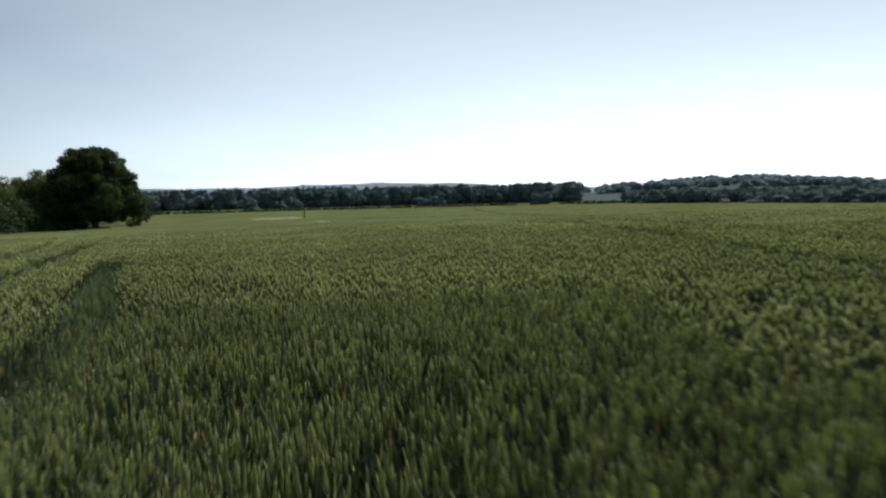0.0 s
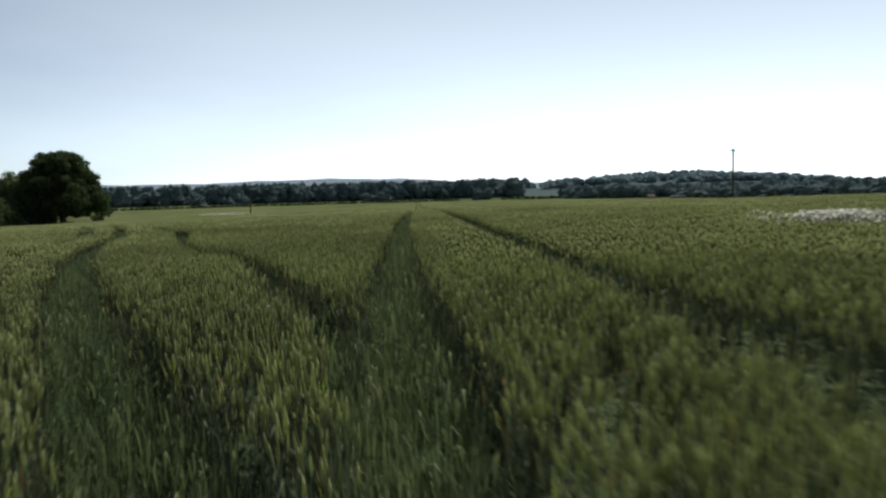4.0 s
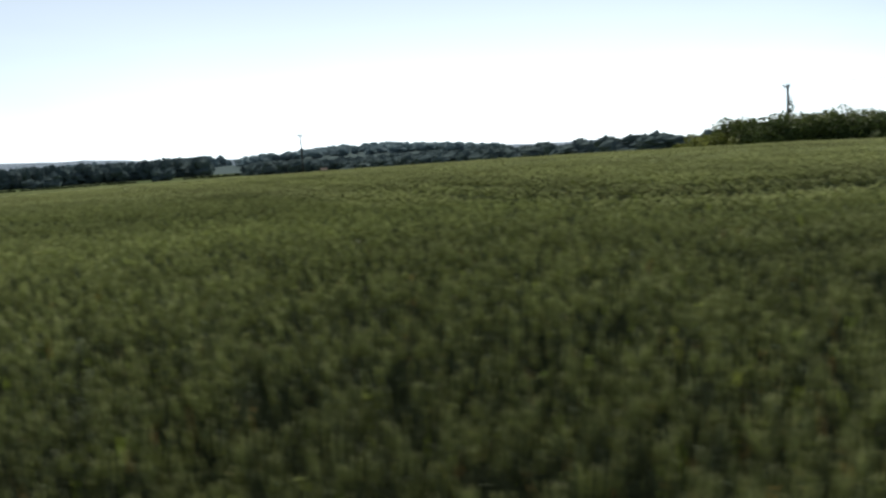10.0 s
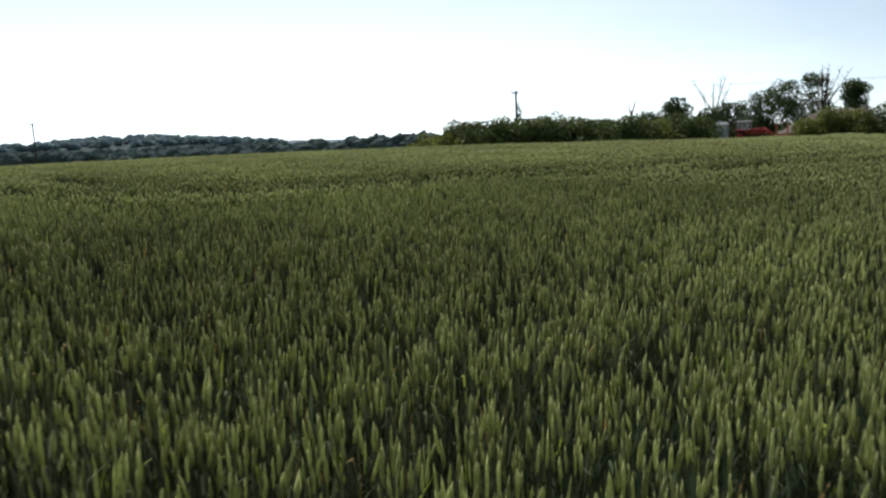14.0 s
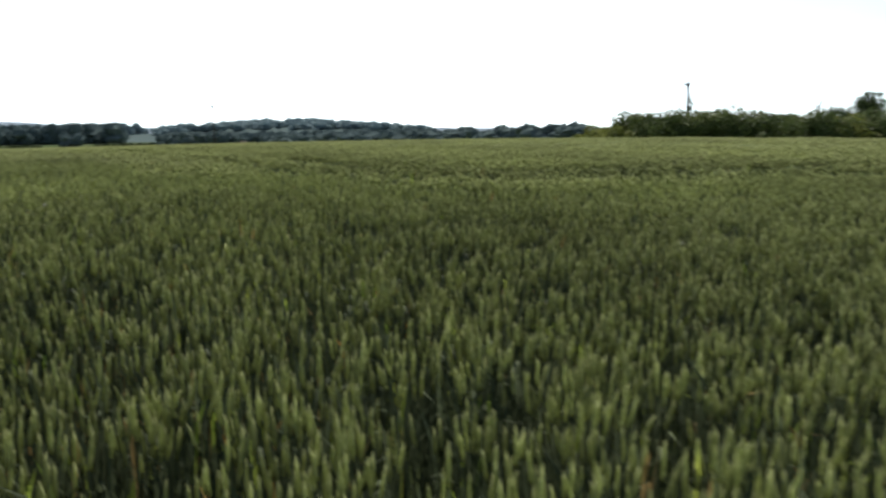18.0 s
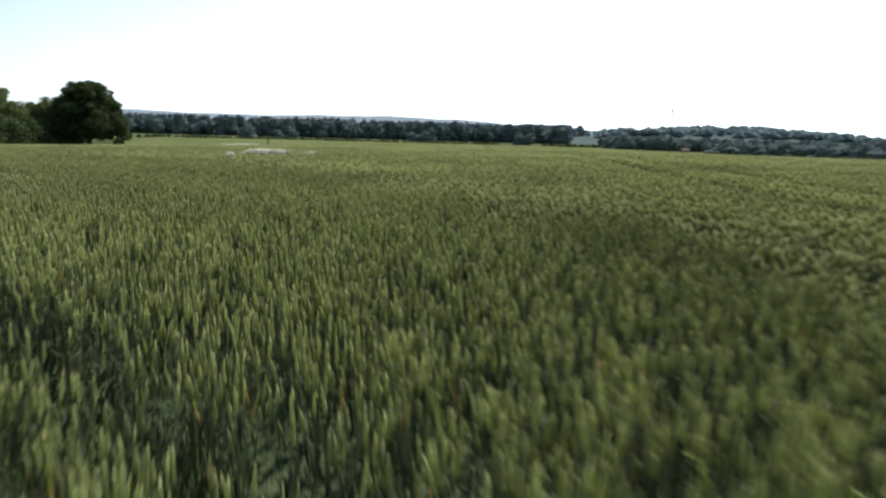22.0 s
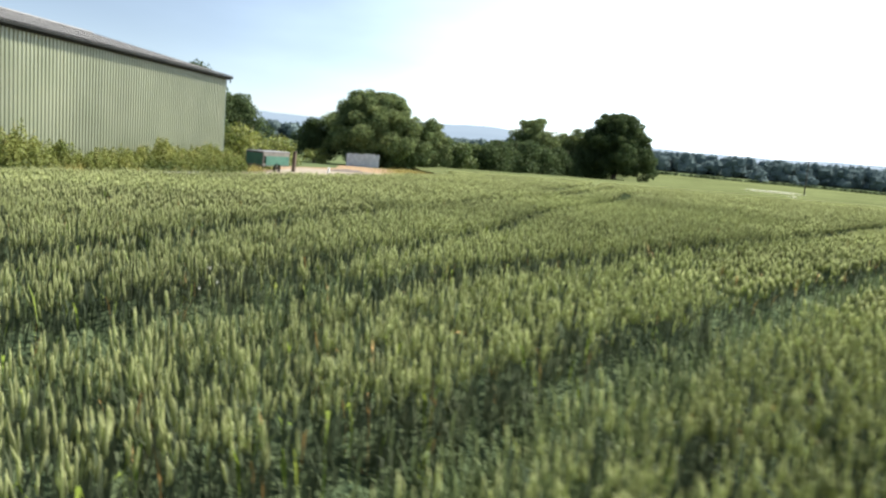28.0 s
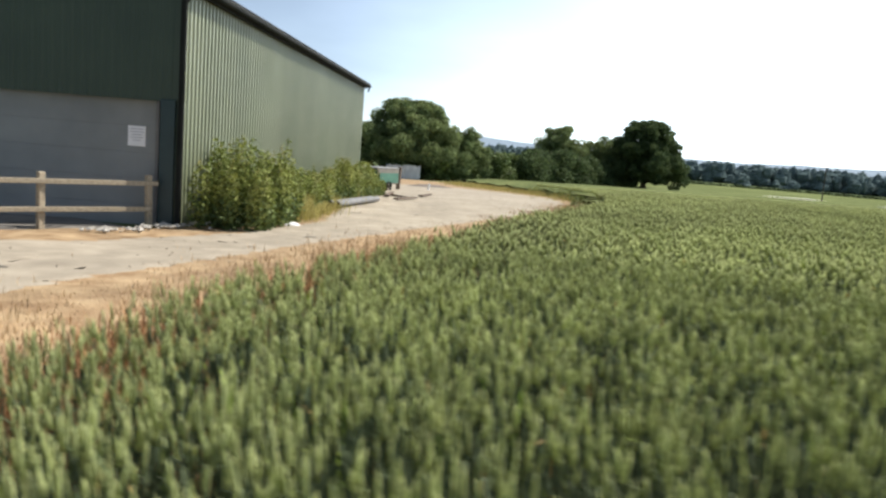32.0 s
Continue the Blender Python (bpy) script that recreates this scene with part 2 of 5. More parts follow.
M_RUST = material("rusty mesh steel", (0.13, 0.125, 0.11), (0.21, 0.19, 0.16), 4.0, 0.8)
M_WIRE = material("dull wire", (0.10, 0.10, 0.10), (0.14, 0.14, 0.14), 2.0, 0.6)
M_INSULATOR = material("pale porcelain", (0.65, 0.62, 0.58), (0.72, 0.70, 0.66), 3.0, 0.3)


def glass(name, tint):
    m = bpy.data.materials.new(name)
    m.use_nodes = True
    b = m.node_tree.nodes["Principled BSDF"]
    b.inputs["Base Color"].default_value = (*tint, 1)
    b.inputs["Roughness"].default_value, b.inputs["Transmission Weight"].default_value = 0.05, 0.85
    return m


M_GLASS = glass("cab glass", (0.75, 0.85, 0.9))


# far surface whose emission stands in for aerial haze
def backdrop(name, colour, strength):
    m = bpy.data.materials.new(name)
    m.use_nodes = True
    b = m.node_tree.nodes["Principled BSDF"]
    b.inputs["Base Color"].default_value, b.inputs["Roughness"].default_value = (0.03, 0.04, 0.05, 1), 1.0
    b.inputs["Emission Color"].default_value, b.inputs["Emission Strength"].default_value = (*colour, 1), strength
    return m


M_RIDGE = backdrop("blue distance glowing for haze", (0.29, 0.38, 0.48), 0.62)


# ---- mesh helpers ----
def raw(name, verts, faces, mat, smooth=False):
    """A mesh from numpy vertices and equal-sized faces."""
    verts, faces = np.asarray(verts, np.float32), np.asarray(faces, np.int32)
    me = bpy.data.meshes.new(name)
    k = faces.shape[1]
    me.vertices.add(len(verts))
    me.vertices.foreach_set("co", verts.ravel())
    me.loops.add(faces.size)
    me.loops.foreach_set("vertex_index", faces.ravel())
    me.polygons.add(len(faces))
    me.polygons.foreach_set("loop_start", np.arange(0, faces.size, k, dtype=np.int32))
    me.polygons.foreach_set("use_smooth", np.full(len(faces), smooth))
    me.update(calc_edges=True)
    me.materials.append(mat)
    return me


def from_bm(name, bm, mat, smooth=False):
    me = bpy.data.meshes.new(name)
    for f in bm.faces:
        f.smooth = smooth
    bm.to_mesh(me)
    bm.free()
    me.materials.append(mat)
    return me


def part(name, data, parent, m=None, label=""):
    ob = new(name, data)
    ob.parent = parent
    if m is not None:
        ob.matrix_basis = m
    if label:
        ob["label"] = label
    return ob


def box(bm, x0, y0, z0, x1, y1, z1, bevel=0.0):
    made = bmesh.ops.create_cube(bm, size=1)["verts"]
    for v in made:
        v.co = ((x0 + x1) / 2 + v.co.x * (x1 - x0), (y0 + y1) / 2 + v.co.y * (y1 - y0), (z0 + z1) / 2 + v.co.z * (z1 - z0))
    if bevel:
        edges = {e for v in made for e in v.link_edges}
        bmesh.ops.bevel(bm, geom=list(edges), offset=bevel, segments=1, affect="EDGES")
    return bm


def box_mesh(name, size, mat, bevel=0.01, lift=True):
    """A bevelled block standing on its base."""
    x, y, z = size
    return from_bm(name, box(bmesh.new(), -x / 2, -y / 2, 0 if lift else -z / 2, x / 2, y / 2, z if lift else z / 2, bevel), mat)


def tube(points, radii, sides=7):
    """Vertices and quads of a tapered tube along points."""
    vs, fs = [], []
    pts = [Vector(p) for p in points]
    for i, (p, r) in enumerate(zip(pts, radii)):
        d = (pts[min(i + 1, len(pts) - 1)] - pts[max(i - 1, 0)]).normalized()
        a = d.orthogonal().normalized()
        b = d.cross(a)
        for k in range(sides):
            w = 2 * math.pi * k / sides
            vs.append(p + r * (math.cos(w) * a + math.sin(w) * b))
    for i in range(len(pts) - 1):
        for k in range(sides):
            q = (k + 1) % sides
            fs.append((i * sides + k, i * sides + q, (i + 1) * sides + q, (i + 1) * sides + k))
    return vs, fs


def tubes_mesh(name, list_of, mat, sides=7):
    vs, fs = [], []
    for points, radii in list_of:
        v, f = tube(points, radii, sides)
        base = len(vs)
        vs += v
        fs += [tuple(i + base for i in q) for q in f]
    return raw(name, [tuple(v) for v in vs], fs, mat, True)


def leaf_quads(rng, centres, size, outward=None, flat=0.5):
    """Kite-shaped leaf sprays at centres, each its own island."""
    n = len(centres)
    nrm = rng.normal(size=(n, 3))
    if outward is not None:
        nrm = nrm * flat + outward
    nrm /= np.linalg.norm(nrm, axis=1, keepdims=True) + 1e-9
    ref = rng.normal(size=(n, 3))
    a = np.cross(nrm, ref)
    a /= np.linalg.norm(a, axis=1, keepdims=True) + 1e-9
    b = np.cross(nrm, a)
    s = (size * rng.uniform(0.6, 1.4, n))[:, None]
    v = np.stack([centres - a * s * 0.5, centres + b * s * 0.32, centres + a * s * 0.5, centres - b * s * 0.32], 1).reshape(-1, 3)
    return v, np.arange(4 * n).reshape(-1, 4)


def crown_points(rng, lumps, per, loose=0.0):
    """Points near the skin of overlapping lumps (x, y, z, rx, rz), with gaps, and the way outward."""
    pts, outs = [], []
    for x, y, z, rx, rz in lumps:
        n = max(8, int(per * rx * rx))
        d = rng.normal(size=(n, 3))
        d /= np.linalg.norm(d, axis=1, keepdims=True)
        rad = rng.uniform(0.72 - loose, 1.04 + 0.4 * loose, n) + rng.normal(0, 0.05, n)
        c = np.array([x, y, z]) + d * rad[:, None] * np.array([rx, rx, rz])
        pts.append(c)
        outs.append(d)
    return np.concatenate(pts), np.concatenate(outs)


def crown_lumps(rng, width, height, base, n=26, lump=0.30):
    """Lumps that fill a domed crown with an uneven outline, round a dense middle."""
    out = [(0.12 * width * math.cos(k * 2.4), 0.12 * width * math.sin(k * 2.4), base + (height - base) * (0.3 + 0.06 * k), width * 0.16, (height - base) * 0.16) for k in range(7)]
    for _ in range(n):
        a, h = rng.uniform(0, 2 * math.pi), rng.uniform(0, 1) ** 0.8
        reach = math.sqrt(max(0.05, 1 - (h * 0.96) ** 2.2)) * (1 - 1.4 * lump) * (1 if h > 0.12 else 0.8)
        r = width / 2 * reach * math.sqrt(rng.uniform(0, 1))
        s = width * lump * rng.uniform(0.45, 1.15) * (1 - 0.3 * h)
        out.append((r * math.cos(a) * 1.0, r * math.sin(a), base + (height - base) * h * (1 - 0.4 * lump), s, s * rng.uniform(0.65, 0.95)))
    return out


def tree(seed, x, y, z, width, height, base, leaves, label, category="tree", leaf=0.5, per=90, n=26, trunk=0.45, lump=0.27, group="", lean=0.0):
    """A broadleaf tree: tapered trunk, limbs and a crown of many leaf sprays."""
    rng = np.random.default_rng(seed)
    t = tagged(new(category.replace(" ", "_")), label, category, group)
    t.matrix_basis = pose(x, y, z)
    limbs = []
    top = base + (height - base) * 0.45
    limbs.append(([(0, 0, -0.3), (0.1, 0.05, base * 0.6), (0.1 + lean, -0.1, base), (0.2 + lean, 0.1, top)], [trunk * 1.35, trunk, trunk * 0.8, trunk * 0.3]))
    part("trunk", tubes_mesh("trunk", limbs, M_BARK, 9), t)
    for k in range(6):
        a, h = 2 * math.pi * (k + rng.uniform(-0.2, 0.2)) / 6, base * rng.uniform(0.7, 1.0)
        r, e = width * 0.32, base + (height - base) * rng.uniform(0.25, 0.6)
        way = [(0.1, 0, h), (math.cos(a) * r * 0.4, math.sin(a) * r * 0.4, (h + e) / 2 + 0.3), (math.cos(a) * r, math.sin(a) * r, e)]
        part("limb", tubes_mesh("limb", [(way, [trunk * 0.5, trunk * 0.3, trunk * 0.1])], M_BARK, 6), t)
    pts, outs = crown_points(rng, crown_lumps(rng, width, height, base * 0.75, n, lump), per, 0.14)
    keep = pts[:, 2] > 0.5
    part("crown", raw("crown", *leaf_quads(rng, pts[keep], leaf, outs[keep], 1.1), leaves), t)
    return t


def bush(seed, x, y, z, width, depth, height, leaves, label, category="bush", leaf=0.18, per=220, n=14, turn=0.0, group="", stems=7):
    """A low shrub or clump of weeds: thin stems and leaf sprays down to the ground."""
    rng = np.random.default_rng(seed)
    t = tagged(new(category.replace(" ", "_")), label, category, group)
    t.matrix_basis = pose(x, y, z, 0, 0, turn)
    lumps = []
    for _ in range(n):
        h = rng.uniform(0.1, 0.85)
        s = height * rng.uniform(0.2, 0.36)
        lumps.append((rng.uniform(-0.5, 0.5) * (width - s), rng.uniform(-0.5, 0.5) * (depth - s * 0.6) * (1.1 - h * 0.5), height * h * rng.uniform(0.75, 1.0), s, s * 0.9))
    pts, outs = crown_points(rng, lumps, per / max(0.3, height) ** 1.2)
    pts[:, 2] = np.abs(pts[:, 2])
    part("foliage", raw("foliage", *leaf_quads(rng, pts, leaf, outs, 0.9), leaves), t)
    sticks = []
    for _ in range(stems):
        a, b = rng.uniform(-0.4, 0.4) * width, rng.uniform(-0.4, 0.4) * depth
        sticks.append(([(a * 0.6, b * 0.6, -0.1), (a, b, height * rng.uniform(0.6, 1.02))], [0.009 * height, 0.003 * height]))
    for stick in sticks if stems <= 4 else ():
        part("stem", tubes_mesh("stem", [stick], M_BARK, 4), t)
    if stems > 4:
        tagged(part("stems", tubes_mesh("stems", sticks, M_BARK, 4), t), kind="stuff")
    return t


def weed_clump(seed, x, y, z, width, depth, height, label, turn=0.0, group=""):
    """Tall mixed weeds: leafy upright spires of uneven height with a few pale seed tops."""
    rng = np.random.default_rng(seed)
    t = tagged(new("weeds"), label, "weeds", group)
    t.matrix_basis = pose(x, y, z, 0, 0, turn)
    spires, low, tops, stems = [], [], [], []
    for _ in range(int(20 * width)):
        a, b = rng.uniform(-0.5, 0.5) * width, rng.uniform(-0.5, 0.5) * depth
        h = height * rng.uniform(0.55, 1.08) * (1 - 0.25 * abs(2 * a / width) ** 2)
        spires.append((a, b, h * 0.55, rng.uniform(0.12, 0.24), h * 0.46))
        stems.append(([(a * 0.8, b * 0.8, -0.1), (a, b, h)], [0.009, 0.004]))
        low.append((a, b, h * 0.25, 0.22, h * 0.26))
        if rng.uniform() < 0.35:
            tops.append((a, b, h, 0.05, 0.13))
    pts, outs = crown_points(rng, spires, 7000)
    part("foliage", raw("foliage", *leaf_quads(rng, pts, 0.075, outs, 1.0), M_BRAMBLE), t)
    pts, outs = crown_points(rng, low, 1500)
    pts[:, 2] = np.abs(pts[:, 2])
    # low leaves get a darker green for the shade at the clump's base
    part("undergrowth", raw("undergrowth", *leaf_quads(rng, pts, 0.10, outs, 1.0), M_HEDGE), t)
    pts, outs = crown_points(rng, tops + [(0, 0, height * 0.8, 0.05, 0.1)], 9000)
    part("seed_tops", raw("seed_tops", *leaf_quads(rng, pts, 0.035, outs, 1.0), M_YELLOW), t, None, "pale yellow seed tops")
    tagged(part("stems", tubes_mesh("stems", stems, M_GRASS, 4), t), kind="stuff")
    return t


# ---- lie of the land ----
def ease(u):
    u = np.clip(u, 0, 1)
    return u * u * (3 - 2 * u)


def lie(x, y):
    """Height of the soil: a broad rise that falls away north and west."""
    x, y = np.asarray(x, float), np.asarray(y, float)
    return (-9.09 + 7.11 * np.exp(-((x - 58.9) ** 2 / (2 * 155.4**2) + (y + 39.2) ** 2 / (2 * 202.0**2)))
            + 0.67 * np.exp(-((x - 23.9) ** 2 + (y + 7.1) ** 2) / (2 * 48.0**2))
            - 0.65 * ease((x - 52) / 32) * ease((45 - y) / 40) * (1 - ease((x - 86) / 6))
            + 0.26 * np.exp(-(((x - 15) / 9) ** 2 + ((y + 32) / 7) ** 2) / 2) + 0.17 * np.exp(-((x - 3) ** 2 + (y + 16) ** 2) / (2 * 7.0**2))
            + 0.25 * np.exp(-((x - 18.5) ** 2 + (y + 41) ** 2) / (2 * 3.5**2)))


def lie1(x, y):
    return float(lie(x, y))


def inside(poly, x, y):
    """Which of the points lie in a polygon of the plan."""
    x, y = np.asarray(x, float), np.asarray(y, float)
    hit = np.zeros(x.shape, bool)
    for (x0, y0), (x1, y1) in zip(poly, poly[1:] + poly[:1]):
        cross = (y0 > y) != (y1 > y)
        with np.errstate(divide="ignore", invalid="ignore"):
            hit ^= cross & (x < (x1 - x0) * (y - y0) / (y1 - y0 if y1 != y0 else 1e-9) + x0)
    return hit


def off_line(line, x, y):
    """Distance from points to a polyline of the plan."""
    x, y = np.asarray(x, float), np.asarray(y, float)
    best = np.full(x.shape, 1e9)
    for (x0, y0), (x1, y1) in zip(line, line[1:]):
        dx, dy = x1 - x0, y1 - y0
        t = np.clip(((x - x0) * dx + (y - y0) * dy) / (dx * dx + dy * dy), 0, 1)
        best = np.minimum(best, np.hypot(x - x0 - t * dx, y - y0 - t * dy))
    return best


FIELD = [(-5.0, -18.2), (-6.0, -17.0), (-6.5, -15.9), (-6.8, -14.8), (-7.5, -12.6), (-8.8, -9.3), (-9.8, -6.2), (-10.7, -2.6), (-13.2, 5.0), (-17.2, 13.0), (-20.5, 20.0), (-27.0, 29.5), (-40.0, 42.0), (-52.0, 55.0),
         (-54.0, 78.0), (-46.0, 104.0), (-48.0, 116.0), (-62.0, 135.0), (-140.0, 300.0), (-200.0, 520.0), (60.0, 535.0), (240.0, 520.0),
         (300.0, 260.0), (190.0, 110.0), (112.0, 34.0), (66.0, 2.0), (62.5, -6.0), (90.0, -17.5), (99.0, -34.0), (96.0, -75.0), (60.0, -68.0), (40.0, -57.5),
         (25.5, -49.2), (22.8, -48.2), (21.6, -48.0), (20.7, -47.85), (20.1, -47.65), (19.65, -47.4), (19.2, -47.35), (18.2, -47.75), (12.0, -45.2), (3.0, -34.5), (-4.5, -24.5)]
HEADLAND = [(-42, 86), (-14.6, 27), (-10.2, 16.5), (-6.4, 7)]
HEADLAND_FAINT = [(-6.4, 7), (-4.5, 0), (-2.4, -7), (-0.5, -11.3), (1.3, -16), (3.9, -20.6), (5.4, -22.4)]
HEADLAND_OUTER = [(5.4, -22.4), (7.2, -23.9), (9.4, -26.3), (12.5, -30), (16.2, -34.4), (17.4, -35.8), (18.5, -36.8), (19.6, -37.7), (20.4, -38.4), (24, -40.6), (26, -41.4)]
HEADLAND_2 = [(-12.6, 26), (-8.6, 16.5), (-6.4, 10), (-4.7, 5.6), (-2.5, -2.4), (-0.7, -7.4), (1.2, -12), (2.7, -15.2), (4.2, -18.3), (5.9, -20.4), (8.4, -22.2)]
HEADLAND_2_SOUTH = [(8.4, -22.2), (10.4, -24.4), (13.5, -28.4), (17.0, -32.6), (18.2, -34.0), (19.1, -34.9), (20.1, -35.8), (21.3, -36.6), (22.6, -37.2), (24.6, -37.9)]
HEADLAND_3 = [(-6.9, 15.5), (-4.7, 10), (-2.8, 5.8), (-1.6, 1.5)]
HEADLAND_3_FAINT = [(-1.6, 1.5), (0.0, -4), (2.2, -9), (3.0, -11.8), (3.8, -14.6), (4.2, -17)]
HEADLAND_4 = [(10.6, -22), (13, -25.6), (15, -28.5), (16.0, -29.7)]
HEADLAND_4_FAINT = [(16.0, -29.7), (18.2, -31.8), (21.2, -34.3), (22.6, -35.0)]
HEADLAND_4_EAST = [(22.6, -35.0), (23.6, -36.2), (25.3, -38.2)]
HEADLAND_EAST = [(24.6, -37.9), (26.2, -38.4), (27.7, -38.8), (28.7, -39.3), (30.9, -40.4), (36.6, -43.8), (52, -52)]
HEADLAND_EAST_2 = [(24.9, -31.0), (24.55, -33.6), (25.4, -35.0), (26.4, -36.2), (27.3, -36.8), (28.4, -37.3), (30.1, -38.1), (31.8, -38.7), (34.2, -40.1), (38, -41.8), (52, -49)]
# each wheel mark with how much narrower (+) or wider (-) it is
MARKS = ((HEADLAND, 0.0), (HEADLAND_FAINT, 0.22), (HEADLAND_OUTER, 0.06), (HEADLAND_2, 0.08), (HEADLAND_2_SOUTH, -0.12), (HEADLAND_3, 0.10), (HEADLAND_3_FAINT, 0.19), (HEADLAND_4, -0.05), (HEADLAND_4_FAINT, 0.24), (HEADLAND_4_EAST, -0.05), (HEADLAND_EAST, -0.22), (HEADLAND_EAST_2, -0.24))
TRAMS = [[(4.3, -19.4), (4.15, -12.0), (4.35, 3.0), (4.8, 17.0), (20.6, 540.0)], [(5.75, -19.8), (5.9, -12.0), (6.3, 0.0), (6.7, 14.0), (22.5, 540.0)],
         [(23.2, -35.2), (23.2, -31.0), (23.6, -26.0), (24.2, -16.0), (25.2, 0.0), (41.2, 540.0)], [(24.9, -31.0), (25.6, -26.0), (26.1, -16.0), (27.1, 0.0), (43.1, 540.0)],
         [(44.4, -38.0), (44.4, 0.0), (60.6, 540.0)], [(46.3, -38.0), (46.3, 0.0), (62.5, 540.0)], [(-14.3, 40.0), (0.7, 540.0)], [(-12.4, 40.0), (2.6, 540.0)]]


def off_heads(x, y):
    """Distance to the nearest wheel mark of the headland."""
    return np.min([off_line(line, x, y) + more for line, more in MARKS], axis=0)


def off_marks(x, y):
    """Distance to the nearest wheel mark of any kind."""
    return np.min([off_heads(x, y), *(off_line(line, x, y) + 0.1 for line in TRAMS)], axis=0)


def wheel_marks(x, y):
    """0 on a wheel mark, rising to 1 beside it."""
    return np.clip((off_marks(x, y) - 0.30) / 0.14, 0, 1)


# ---- ground, one sheet to the horizon ----
def spread(lo, hi, fine, first, growth):
    """Grid lines: even between lo and hi, then ever wider out to the horizon."""
    mid = list(np.arange(lo, hi + 1e-6, fine))
    step, right = first, mid[-1]
    while right < 4300:
        right += step
        mid.append(right)
        step *= growth
    step, left = first, mid[0]
    while left > -4300:
        left -= step
        mid.insert(0, left)
        step *= growth
    return np.array(mid)


def grid_faces(nx, ny):
    i, j = np.meshgrid(np.arange(nx - 1), np.arange(ny - 1), indexing="ij")
    a = (i * ny + j).ravel()
    return np.stack([a, a + ny, a + ny + 1, a + 1], 1)


gx, gy = spread(-80, 110, 4.0, 6.0, 1.18), spread(-80, 130, 4.0, 6.0, 1.18)
GX, GY = np.meshgrid(gx, gy, indexing="ij")
ground = tagged(new("ground", raw("ground", np.stack([GX, GY, lie(GX, GY)], -1).reshape(-1, 3), grid_faces(len(gx), len(gy)), M_FIELD, True)),
                "wide green farmland falling away to distant fields", "ground", kind="structure")


# ---- the wheat ----
CORE = [[(-0.5, 4.5), (2.5, -10.0), (6.5, -25.0), (11.5, -35.0), (16.5, -41.5), (22.0, -43.4), (25.0, -43.6)], [(19.5, -41.0), (18.0, -30.0), (14.0, -20.0), (8.0, -14.6), (4.5, -13.8), (0.5, -14.6), (-4.5, -16.4), (-7.0, -15.0)]]


def off_core(x, y):
    return np.minimum(off_line(CORE[0], x, y), off_line(CORE[1], x, y))


